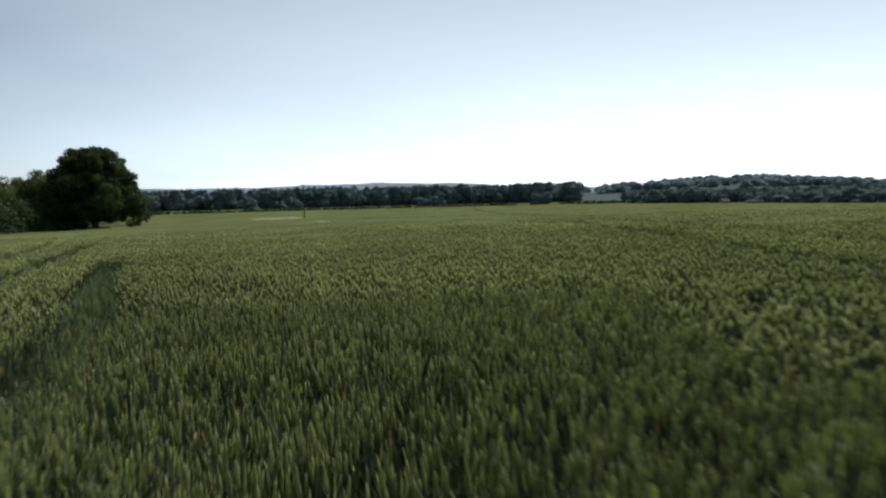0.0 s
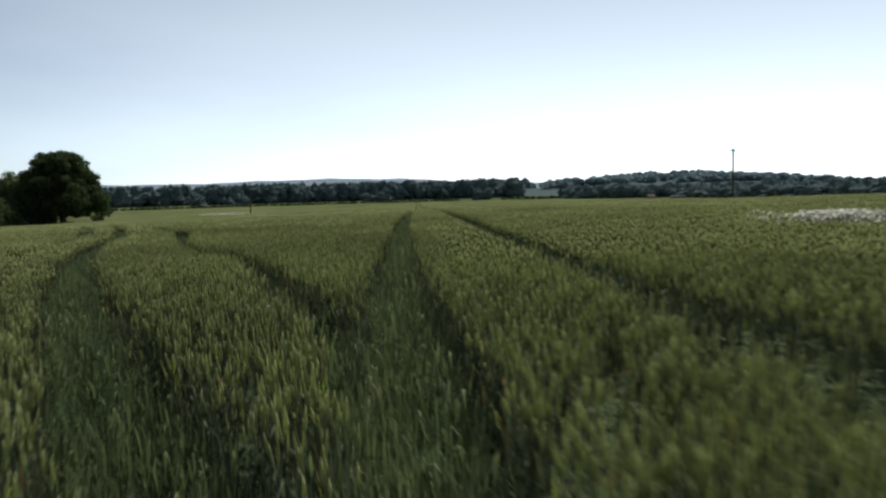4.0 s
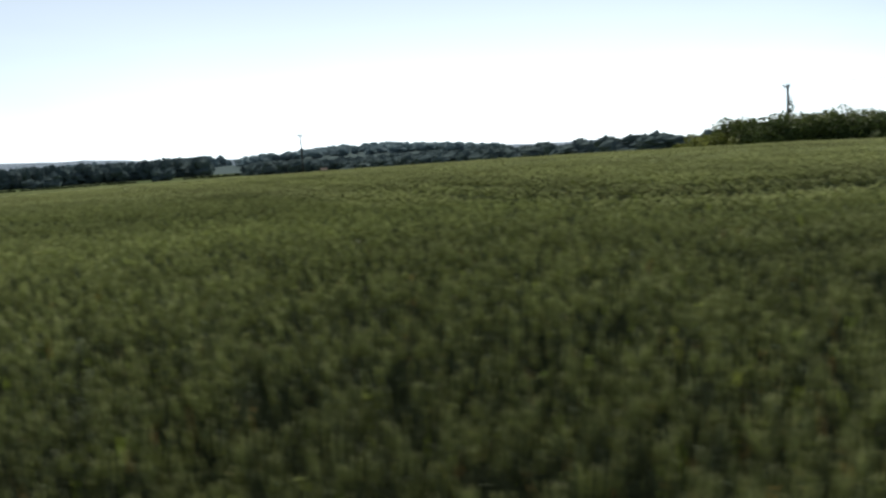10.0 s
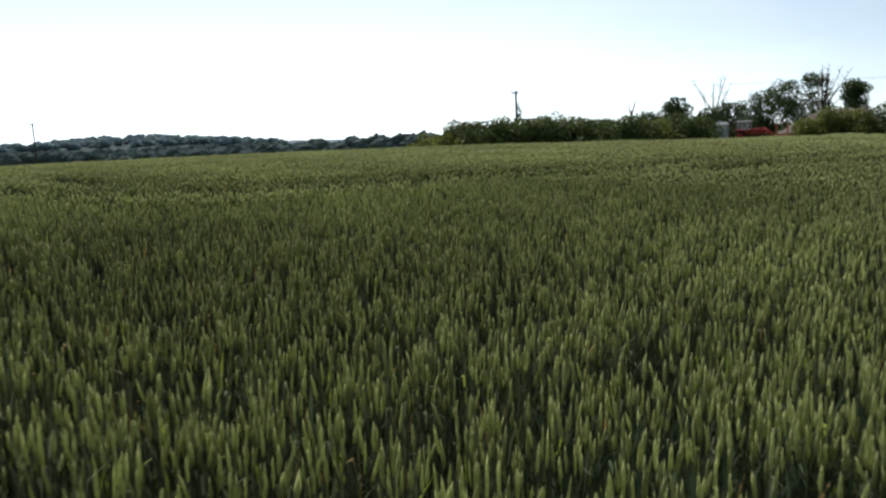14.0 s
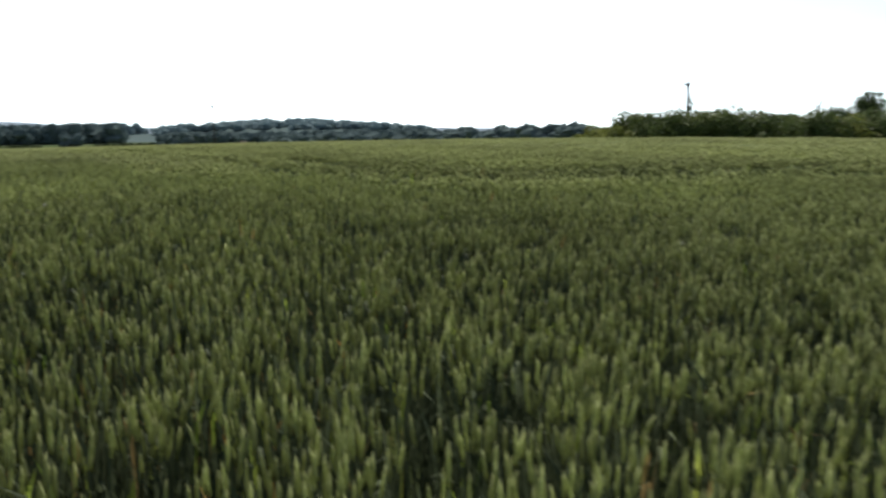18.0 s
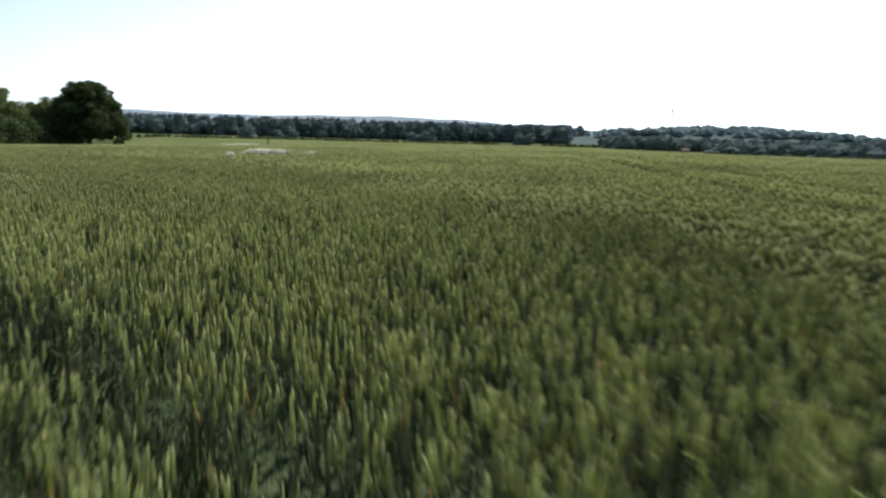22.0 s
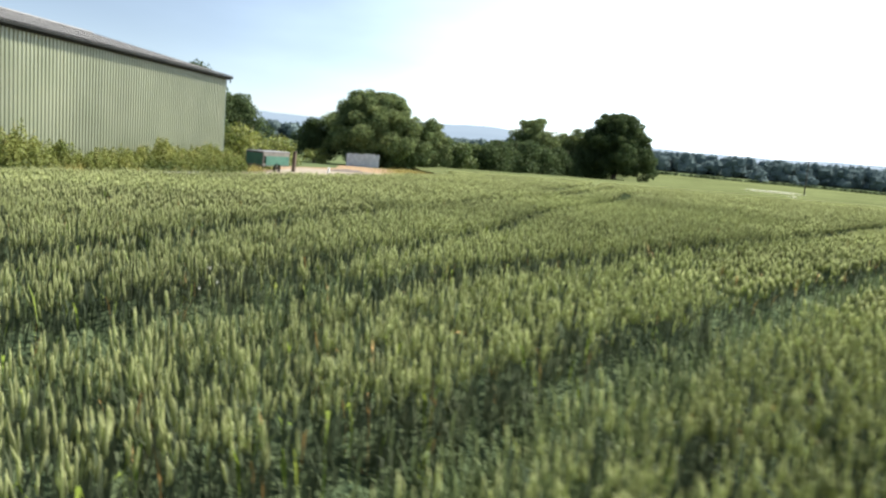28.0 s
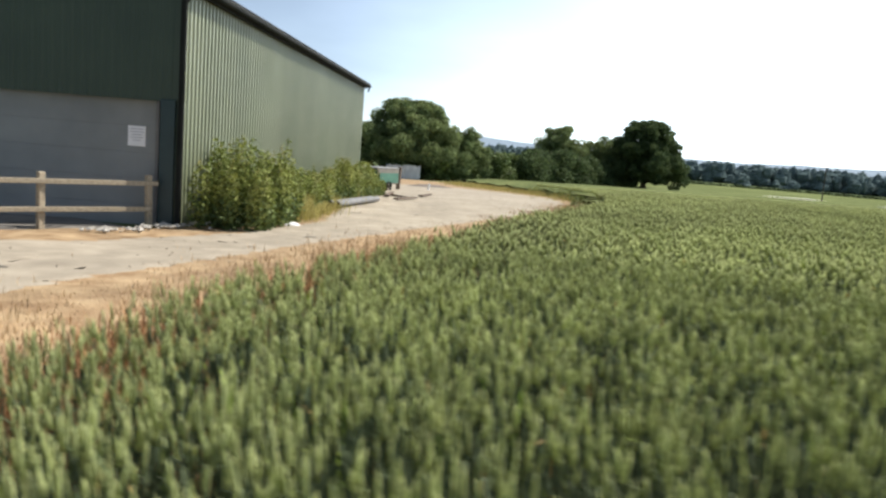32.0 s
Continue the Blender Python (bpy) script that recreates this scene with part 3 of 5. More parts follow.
def plants(rng, xy, lod, crushed=0.0):
    """Wheat plants at plan places: ears (material 0) and stems and leaves (material 1), as triangles."""
    n = len(xy)
    if n == 0:
        return np.zeros((0, 3)), np.zeros((0, 3), int), np.zeros(0, int)
    h = rng.normal(0.725, 0.042, n) + 0.03 * np.sin(xy[:, 0] * 2.1) * np.cos(xy[:, 1] * 1.7)
    h = h * (1 - 0.5 * crushed)
    ln = rng.normal(0.088, 0.013, n) * (1.0, 1.05, 1.2)[lod] * np.where(np.asarray(crushed) > 0, 0.12, 1.0)
    rad = rng.uniform(0.0045, 0.0068, n) * (1.0, 2.0, 3.2)[lod]
    lean, way = np.abs(rng.normal(0, 0.14, n)), rng.uniform(0, 2 * np.pi, n)
    axis = np.stack([np.sin(lean) * np.cos(way), np.sin(lean) * np.sin(way), np.cos(lean)], 1)
    root = np.stack([xy[:, 0], xy[:, 1], np.zeros(n)], 1)
    foot = root + np.stack([axis[:, 0] * 0.3, axis[:, 1] * 0.3, h - (0, 0.01, 0.05)[lod]], 1)
    sa = np.cross(axis, np.array([0.3, 1.0, 0.1]))
    sa /= np.linalg.norm(sa, axis=1, keepdims=True)
    sb = np.cross(axis, sa)
    turn = rng.uniform(0, np.pi, n)[:, None]
    sa, sb = sa * np.cos(turn) + sb * np.sin(turn), sb * np.cos(turn) - sa * np.sin(turn)
    # spikelets bulge in turn up the near ears; far ones are plain spindles
    rings = ((0.08, 0.75), (0.36, 1.06), (0.72, 0.78)) if lod == 0 else ((0.55, 1.0),)
    vs, m3 = [foot], 0.866
    round3 = ((sa, -0.5 * sa + m3 * sb, -0.5 * sa - m3 * sb), (0.5 * sa + m3 * sb, -sa, 0.5 * sa - m3 * sb))
    for r, (f, w) in enumerate(rings):
        c = foot + axis * (ln * f)[:, None]
        for s in round3[r % 2]:
            vs.append(c + s * (rad * w)[:, None])
    vs.append(foot + axis * ln[:, None])
    last = len(vs) - 1
    tri = [(0, 1 + (q + 1) % 3, 1 + q) for q in range(3)]
    for r in range(len(rings) - 1):
        for q in range(3):
            a, b = 1 + 3 * r + q, 1 + 3 * r + (q + 1) % 3
            c, d = (a + 3, b + 3) if r % 2 == 0 else (1 + 3 * (r + 1) + (q + 1) % 3, 1 + 3 * (r + 1) + (q + 2) % 3)
            tri += [(a, b, c), (b, d, c)]
    tri += [(last, 3 * len(rings) - 2 + q, 3 * len(rings) - 2 + (q + 1) % 3) for q in range(3)]
    k = len(vs)
    ears = len(tri)
    if lod < 2:
        if lod == 0:
            w = sa * 0.0035
            vs += [root - w, root + w, foot + w * 0.8]
            tri.append((k, k + 1, k + 2))
            k += 3
        for leaf in range((2, 1)[lod]):
            a = rng.uniform(0, 2 * np.pi, n)
            out = np.stack([np.cos(a), np.sin(a), np.zeros(n)], 1)
            side = np.stack([-np.sin(a), np.cos(a), np.zeros(n)], 1) * (rng.uniform(0.0035, 0.0065, n) * (1.2, 1.6)[lod])[:, None]
            s0 = root + np.stack([axis[:, 0] * 0.2, axis[:, 1] * 0.2, h * (rng.uniform(0.62, 0.85, n) if leaf == 0 else rng.uniform(0.35, 0.6, n))], 1)
            reach, rise = rng.uniform(0.02, 0.055, n)[:, None], rng.uniform(0.08, 0.15, n)[:, None]
            droop = np.where(rng.uniform(0, 1, n) < 0.25, rng.uniform(-0.06, 0.02, n), rng.uniform(0.03, 0.10, n))[:, None]
            m1 = s0 + out * reach * 0.5 + np.array([0, 0, 1.0]) * rise
            tip = s0 + out * reach * rng.uniform(1.0, 1.9, n)[:, None] + np.array([0, 0, 1.0]) * (rise + droop)
            vs += [s0, m1 - side, m1 + side, tip]
            tri += [(k, k + 1, k + 2), (k + 1, k + 3, k + 2)]
            k += 4
    v = np.stack(vs, 1).reshape(-1, 3)
    t = (np.array(tri)[None] + (np.arange(n) * k)[:, None, None]).reshape(-1, 3)
    m = np.tile(np.r_[np.zeros(ears, int), np.ones(len(tri) - ears, int)], (n, 1))
    if lod < 2:
        odd = rng.uniform(0, 1, n)
        m[odd < 0.028, ears:] = 2
        m[odd > 0.98, ears:] = 3
    m[np.broadcast_to(np.asarray(crushed) > 0, n)] = 4
    return v, t, m.ravel()


def crop_mesh(name, v, t, m):
    me = raw(name, v, t, M_EAR, True)
    for extra in (M_BLADE, M_LIME, M_STRAW, M_REGROW):
        me.materials.append(extra)
    me.polygons.foreach_set("material_index", m.astype(np.int32))
    return me


wheat = tagged(new("wheat_crop"), "dense green wheat crop coming into ear, with pale ears", "wheat crop", kind="stuff")
LODS = ((0.8, 500, 6), (1.6, 360, 5), (3.2, 230, 6))


def scatter(rng, size, dens, lod):
    """Places of plants in a square: tufts of tillers with gaps between them."""
    n = int(size * size * dens)
    if lod == 2:
        return rng.uniform(0, size, (n, 2))
    tuft = rng.uniform(0, size, (max(4, n // 6), 2))
    return np.clip(tuft[rng.integers(0, len(tuft), n)] + rng.normal(0, 0.03, (n, 2)), 0, size)


shared = []
for lod, (size, dens, kinds) in enumerate(LODS):
    row = []
    for k in range(kinds):
        rng = np.random.default_rng(100 * lod + k)
        row.append(crop_mesh("wheat_plants", *plants(rng, scatter(rng, size, dens, lod), lod)))
    shared.append(row)


def crop_tile(lod, x, y):
    """One square of crop: a shared mesh where it is whole, a cut one at wheel marks and field edges."""
    size, dens, kinds = LODS[lod]
    z = lie1(x + size / 2, y + size / 2)
    sx, sy = (lie1(x + size, y + size / 2) - lie1(x, y + size / 2)) / size, (lie1(x + size / 2, y + size) - lie1(x + size / 2, y)) / size
    qx, qy = np.meshgrid(np.linspace(x, x + size, 9), np.linspace(y, y + size, 9))
    whole = inside(FIELD, qx, qy).all() and (wheel_marks(qx, qy) > 0.95).all()
    corner = z - sx * size / 2 - sy * size / 2
    slope = Matrix(((1, 0, 0, x), (0, 1, 0, y), (sx, sy, 1, corner), (0, 0, 0, 1)))
    if whole:
        k = random.randrange(4)
        half = Matrix.Translation((size / 2, size / 2, 0))
        part("wheat_plants", shared[lod][random.randrange(kinds)], wheat, slope @ half @ pose(0, 0, 0, 0, 0, 90 * k) @ half.inverted())
        return
    rng = np.random.default_rng(int((x + 500) * 1000 + y + 500) + lod)
    xy = scatter(rng, size, dens, lod)
    mark = wheel_marks(xy[:, 0] + x, xy[:, 1] + y)
    down = mark < rng.uniform(0.15, 0.9, len(xy))
    ok = inside(FIELD, xy[:, 0] + x, xy[:, 1] + y) & (~down | (rng.uniform(0, 1, len(xy)) < 0.9))
    if ok.sum() > 3:
        part("wheat_plants", crop_mesh("wheat_plants", *plants(rng, xy[ok], lod, np.where(down, rng.uniform(0.25, 0.95, len(xy)), 0.0)[ok])), wheat, slope)


def sow(lod, x, y, size):
    """Split a square of the field until its plants suit its distance from the flight line."""
    d = float(off_core(x + size / 2, y + size / 2))
    if d > 44:
        return
    near = 4.2 if off_line([(20.0, -44.8), (24.0, -43.6), (26.0, -44.2)], x + size / 2, y + size / 2) < 4.2 else 2.7
    want = 2 if d > 18 else 1 if d > near else 0
    if size <= LODS[lod][0] + 1e-6 and want >= lod or lod == 0 and size <= LODS[0][0] + 1e-6:
        crop_tile(lod, x, y)
        return
    if size <= LODS[lod][0] + 1e-6:
        lod -= 1
    half = size / 2
    for qx in (x, x + half):
        for qy in (y, y + half):
            sow(lod, qx, qy, half)


for bx in np.arange(-51.2, 96, LODS[2][0]):
    for by in np.arange(-76.8, 76.8, LODS[2][0]):
        sow(2, bx, by, LODS[2][0])

# the closed leaf canopy below and beyond the single plants
cx = np.unique(np.round(np.r_[np.arange(-64, -12, 2.0), np.arange(-12, 40, 0.5), np.arange(40, 70, 1.5), np.arange(70, 130, 5), np.arange(130, 320, 20), np.arange(-220, -64, 12),
                              [x + d for x in (4.25, 6.3, 25.2, 27.1, 44.4, 46.3, -15.5, -13.6) for d in (-0.34, -0.12, 0.12, 0.34)]], 2))
cy = np.unique(np.round(np.r_[np.arange(-76, -48, 2.0), np.arange(-48, 18, 0.5), np.arange(18, 60, 1.5), np.arange(60, 140, 4), np.arange(140, 545, 15)], 2))
CX, CY = np.meshgrid(cx, cy, indexing="ij")
CX = CX + 0.03 * np.maximum(CY, 0)
core_d, marks = off_core(CX, CY), wheel_marks(CX, CY)
rough = np.random.default_rng(5).normal(0, 1, CX.shape)
lift = np.interp(core_d, [0, 3, 6, 12, 20, 42, 48], [0.06, 0.10, 0.63, 0.73, 0.77, 0.77, 0.78]) + rough * np.interp(core_d, [0, 40, 120], [0.04, 0.03, 0.05])
head_d = off_marks(CX, CY)
lift = lift * np.where(core_d < 36, np.clip((head_d - 0.75) / 0.5, 0.05, 1), 1) * (0.25 + 0.75 * marks) * np.clip(off_line(FIELD + FIELD[:1], CX, CY) / 1.4, 0.02, 1)
cf = grid_faces(len(cx), len(cy))
flat = lambda a: a.ravel()[cf].mean(1)
keep = inside(FIELD, flat(CX), flat(CY))
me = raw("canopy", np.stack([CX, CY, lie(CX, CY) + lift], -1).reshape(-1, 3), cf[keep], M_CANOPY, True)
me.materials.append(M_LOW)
me.materials.append(M_EARTH_SHADE)
# near the flight line the floor colour carries the shade between plants
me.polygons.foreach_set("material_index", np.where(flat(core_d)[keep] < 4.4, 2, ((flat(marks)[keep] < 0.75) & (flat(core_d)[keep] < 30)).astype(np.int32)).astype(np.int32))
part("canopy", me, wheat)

# the walls of leaves along the headland wheel marks, shade painted in darker green
ux, uy = np.arange(-12, 40, 0.14), np.arange(-45, 26, 0.14)
UX, UY = np.meshgrid(ux, uy, indexing="ij")
near_d, head_d = off_core(UX, UY), off_marks(UX, UY)
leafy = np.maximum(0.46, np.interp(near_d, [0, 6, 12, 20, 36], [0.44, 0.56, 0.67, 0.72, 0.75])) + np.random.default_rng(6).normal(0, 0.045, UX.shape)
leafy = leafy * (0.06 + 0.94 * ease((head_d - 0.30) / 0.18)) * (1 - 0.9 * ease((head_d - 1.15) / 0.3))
uf = grid_faces(len(ux), len(uy))
umean = lambda a: a.ravel()[uf].mean(1)
keep = inside(FIELD, umean(UX), umean(UY)) & (umean(head_d) < 1.45) & (umean(near_d) < 34)
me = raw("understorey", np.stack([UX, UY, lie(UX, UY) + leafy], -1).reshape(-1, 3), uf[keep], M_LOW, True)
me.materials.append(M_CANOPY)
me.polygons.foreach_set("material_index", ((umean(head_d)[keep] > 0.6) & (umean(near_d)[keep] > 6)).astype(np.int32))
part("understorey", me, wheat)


# ---- stone track and yard beside the shed, with the bleached verge ----
def draped(name, poly, step, up, mat, label, kind="structure", category="", rag=0.0):
    """A thin sheet that lies on the land inside a polygon of the plan."""
    xs = np.arange(min(p[0] for p in poly) - step, max(p[0] for p in poly) + step, step)
    ys = np.arange(min(p[1] for p in poly) - step, max(p[1] for p in poly) + step, step)
    X, Y = np.meshgrid(xs, ys, indexing="ij")
    r = np.random.default_rng(len(poly) * 7 + int(up * 1000))
    X, Y = X + r.normal(0, rag, X.shape), Y + r.normal(0, rag, Y.shape)
    f = grid_faces(len(xs), len(ys))
    keep = inside(poly, X.ravel()[f].mean(1), Y.ravel()[f].mean(1))
    used = np.bincount(f[keep].ravel(), minlength=X.size).reshape(X.shape)
    Z = lie(X, Y) + np.where(used < 4, -0.03, up) + r.normal(0, 0.0015, X.shape)
    return tagged(new(name, raw(name, np.stack([X, Y, Z], -1).reshape(-1, 3), f[keep], mat, True)), label, category or name, kind=kind)


TRACK = [(-10.2, -24.0), (-10.4, -16.5), (-11.8, -11.9), (-13.1, -7.2), (-14.7, -0.6), (-17.0, 8.0), (-20.2, 16.5), (-25.5, 25.0), (-33.0, 30.5), (-42.0, 34.0), (-44.0, 28.0),
         (-33.5, 16.0), (-26.5, 6.0), (-20.2, -0.6), (-16.2, -5.6), (-14.8, -9.0), (-14.6, -12.2), (-17.0, -16.0), (-17.0, -24.0)]
VERGE = [(-2.0, -28.5), (-4.6, -18.2), (-5.7, -16.9), (-6.2, -15.9), (-6.5, -14.8), (-7.2, -12.6), (-8.5, -9.3), (-9.5, -6.2), (-10.4, -2.6), (-13.0, 5.0), (-17.1, 13.0), (-20.3, 20.0), (-26.5, 30.0), (-40.0, 42.5), (-55.0, 56.0), (-66.0, 54.0), (-50.0, 38.0), (-46.0, 26.0),
         (-34.5, 15.0), (-27.2, 5.0), (-21.0, -1.6), (-17.2, -6.6), (-16.2, -9.8), (-18.0, -16.0), (-18.0, -27.0)]
draped("verge", VERGE, 0.4, 0.02, M_VERGE, "strip of bleached dead grass along the track", category="verge", rag=0.1)
draped("track", TRACK, 0.16, 0.034, M_TRACK, "pale crushed stone farm track and yard", category="track", rag=0.06)


def tufts(name, seed, line, width, count, height, mat, label, category, zlift=0.0, bent=0.5):
    """Grass blades strewn along a line of the plan, as one mass."""
    rng = np.random.default_rng(seed)
    seg = [math.dist(a, b) for a, b in zip(line, line[1:])]
    pick = rng.choice(len(seg), count, p=np.array(seg) / sum(seg))
    t = rng.uniform(0, 1, count)
    a, b = np.array(line)[pick], np.array(line)[pick + 1]
    clump = np.random.default_rng(seed + 1).normal(0, 1, 97)
    off = rng.normal(0, width / 2.2, (count, 2))
    p = a + (b - a) * t[:, None] + off
    h = height * rng.uniform(0.4, 1.1, count) * (1 + 0.35 * clump[(p[:, 0] * 1.7 + p[:, 1] * 2.3).astype(int) % 97])
    h = np.clip(h, height * 0.15, height * 1.7)
    root = np.stack([p[:, 0], p[:, 1], lie(p[:, 0], p[:, 1]) + zlift], 1)
    w = rng.uniform(0, 2 * np.pi, count)
    out = np.stack([np.cos(w), np.sin(w), np.zeros(count)], 1)
    side = np.stack([-np.sin(w), np.cos(w), np.zeros(count)], 1) * (0.004 + 0.010 * height)
    up = np.array([0, 0, 1.0])
    mid = root + out * (h * 0.15 * bent)[:, None] + up * (h * 0.6)[:, None]
    tip = root + out * (h * 0.6 * bent)[:, None] + up * h[:, None]
    v = np.stack([root - side, root + side, mid + side * 0.8, mid - side * 0.8, tip], 1).reshape(-1, 3)
    f = (np.array([(0, 1, 2), (0, 2, 3), (3, 2, 4)])[None] + 5 * np.arange(count)[:, None, None]).reshape(-1, 3)
    return tagged(new(name, raw(name, v, f, mat)), label, category, kind="stuff")


EDGE = [(-7.0, -18.6), (-8.9, -14.4), (-10.4, -9.5), (-12.4, -2.4), (-15.6, 7.0), (-19.3, 16.5)]
tufts("dry_grass", 10, [(-5.0, -19.2), (-6.6, -17.2), (-7.5, -15.0), (-8.3, -12.4), (-9.6, -9.0), (-10.6, -6.0), (-11.6, -2.4)], 1.0, 44000, 0.28, M_RUSTY, "rust-brown dead stalks along the crop edge", "dry grass")
tufts("dry_grass", 11, EDGE, 1.9, 36000, 0.12, M_DRY, "flattened orange dead grass at the crop edge", "dry grass")
tufts("dry_grass", 12, [(-16.3, -6.4), (-20.5, -0.9), (-26.6, 7.0), (-31.4, 13.6)], 0.7, 9000, 0.4, M_YELLOW, "yellowing long grass at the foot of the shed weeds", "dry grass")
tufts("grass", 13, [(-20.0, 21.0), (-24.0, 27.5), (-31.0, 33.0), (-40.0, 40.0), (-52.0, 53.0)], 3.2, 15000, 0.35, M_YELLOW, "rough yellow-green grass round the yard", "grass")


# ---- the shed ----
shed = tagged(new("farm_shed"), "long farm shed clad in faded green profiled steel", "shed")
SHED = pose(-16.05, -9.55, -2.36, 0, 0, 122.65)
shed.matrix_basis = SHED
LEN, WID, EAVE, RISE = 21.15, 16.0, 4.76, 1.68


def profile_sheet(name, width, height, mat, pitch=0.2, depth=0.035):
    """One profiled steel sheet, standing in x-z, ribs towards -y, with its thickness."""
    xs, ds = [], []
    for k in range(int(round(width / pitch))):
        o = k * pitch
        xs += [o, o + pitch * 0.42, o + pitch * 0.54, o + pitch * 0.88]
        ds += [0, 0, -depth, -depth]
    xs.append(width)
    ds.append(0)
    n = len(xs)
    v = [(x, d, z) for d0 in (0, 0.004) for z in (0, height) for x, d in zip(xs, [q + d0 for q in ds])]
    f = []
    for i in range(n - 1):
        f += [(i, i + 1, n + i + 1, n + i), (2 * n + i + 1, 2 * n + i, 3 * n + i, 3 * n + i + 1)]
        f += [(n + i, n + i + 1, 3 * n + i + 1, 3 * n + i), (i + 1, i, 2 * n + i, 2 * n + i + 1)]
    return raw(name, v, f, mat)


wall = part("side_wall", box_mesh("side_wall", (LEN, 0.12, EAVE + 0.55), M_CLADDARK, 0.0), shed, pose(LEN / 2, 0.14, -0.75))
sheet = profile_sheet("cladding_sheet", 1.0, EAVE + 0.65, M_CLAD)
for k in range(21):
    part("cladding_sheet", sheet, wall, wall.matrix_basis.inverted() @ pose(k * 1.0 + 0.02, 0.045, -0.8))
part("rear_wall", box_mesh("rear_wall", (LEN, 0.15, EAVE + 0.6), M_CLADDARK, 0.0), shed, pose(LEN / 2, WID - 0.1, -0.8))


def gable(name, x, lower):
    """An end wall under the roof slopes, from lower up, with its thickness."""
    bm = bmesh.new()
    pts = [(0.02, lower), (WID - 0.02, lower), (WID - 0.02, EAVE - 0.05), (WID / 2, EAVE + RISE - 0.08), (0.02, EAVE - 0.05)]
    a = [bm.verts.new((x, y, z)) for y, z in pts]
    b = [bm.verts.new((x + 0.14, y, z)) for y, z in pts]
    bm.faces.new(a[::-1])
    bm.faces.new(b)
    for i in range(5):
        bm.faces.new((a[i], a[(i + 1) % 5], b[(i + 1) % 5], b[i]))
    return part(name, from_bm(name, bm, M_CLADDARK), shed)


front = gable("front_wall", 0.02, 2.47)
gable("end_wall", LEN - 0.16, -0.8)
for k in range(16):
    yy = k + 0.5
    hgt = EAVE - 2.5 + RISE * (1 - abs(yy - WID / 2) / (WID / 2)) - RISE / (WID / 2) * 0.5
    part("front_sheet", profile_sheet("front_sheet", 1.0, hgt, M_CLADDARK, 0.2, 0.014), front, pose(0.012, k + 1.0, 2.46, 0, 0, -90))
# roof of profiled cement sheets on both slopes
pitch_deg = math.degrees(math.atan2(RISE, WID / 2))
slope_len = math.hypot(RISE, WID / 2) + 0.25
roof = part("roof", box_mesh("roof", (LEN + 0.2, WID - 0.1, 0.06), M_GUTTER, 0.0), shed, pose(LEN / 2, WID / 2, EAVE - 0.1))
roof_sheet = profile_sheet("roof_sheet", 1.08, slope_len, M_ROOF, 0.18, 0.05)
for k in range(20):
    near = pose(k * 1.07 - 0.12, -0.24, EAVE + 0.0, -(90 - pitch_deg))
    part("roof_sheet", roof_sheet, roof, roof.matrix_basis.inverted() @ near)
    far = pose(k * 1.07 + 0.96, WID + 0.24, EAVE + 0.0, -(90 - pitch_deg), 0, 180)
    part("roof_sheet", roof_sheet, roof, roof.matrix_basis.inverted() @ far)
part("ridge_cap", box_mesh("ridge_cap", (LEN + 0.3, 0.5, 0.09), M_ROOF, 0.03), roof, roof.matrix_basis.inverted() @ pose(LEN / 2, WID / 2, EAVE + RISE + 0.02))
part("gutter", box_mesh("gutter", (LEN + 0.3, 0.16, 0.11), M_GUTTER, 0.03), shed, pose(LEN / 2, -0.2, EAVE - 0.12), "black eaves gutter")
part("eaves_trim", box_mesh("eaves_trim", (LEN + 0.1, 0.08, 0.16), M_GUTTER, 0.01), shed, pose(LEN / 2, -0.06, EAVE - 0.17))
part("downpipe", tubes_mesh("downpipe", [([(-0.1, -0.05, 4.4), (-0.1, -0.05, 0.9)], [0.045, 0.045])], M_GUTTER, 8), shed, None, "black rainwater downpipe")
part("pipe_elbow", tubes_mesh("pipe_elbow", [([(0.05, -0.2, 4.62), (-0.02, -0.12, 4.5), (-0.1, -0.05, 4.35)], [0.05, 0.05, 0.05])], M_GUTTER, 8), shed)
part("downpipe", tubes_mesh("downpipe", [([(LEN - 0.1, -0.2, 4.6), (LEN + 0.03, -0.16, 4.45)], [0.04, 0.04])], M_GUTTER, 8), shed)
part("corner_trim", box_mesh("corner_trim", (0.10, 0.10, EAVE), M_GUTTER, 0.01), shed, pose(-0.02, 0.0, -0.1), "dark corner flashing")
part("column", box_mesh("column", (0.22, 0.30, 2.7), M_TEAL, 0.01), shed, pose(0.06, 0.26, -0.2), "dark teal steel column")
for yy in (0.5, 5.4):
    part("door_jamb", box_mesh("door_jamb", (0.10, 0.07, 2.7), M_PIPE, 0.01), shed, pose(0.10, yy, -0.2))
door = part("roller_door", box_mesh("roller_door", (0.03, 4.8, 2.72), M_DOOR, 0.0), shed, pose(0.21, 2.95, -0.2), "closed grey roller door")
for k in range(5):
    part("door_panel", box_mesh("door_panel", (0.035, 4.8, 0.523), M_DOOR, 0.002), door, pose(-0.025, 0, 0.05 + k * 0.526))
part("block_wall", box_mesh("block_wall", (0.2, 10.4, 3.3), M_ZINC, 0.0), shed, pose(0.16, 10.7, -0.8))
notice = part("notice", box_mesh("notice", (0.008, 0.36, 0.40), M_PAPER, 0.002), shed, pose(0.155, 0.96, 1.55), "white paper notice")
for k, wide in enumerate((0.26, 0.28, 0.2, 0.27, 0.16)):
    part("print_bar", box_mesh("print_bar", (0.003, wide, 0.014), M_INK, 0.0), notice, pose(-0.006, 0, 0.33 - 0.055 * k))

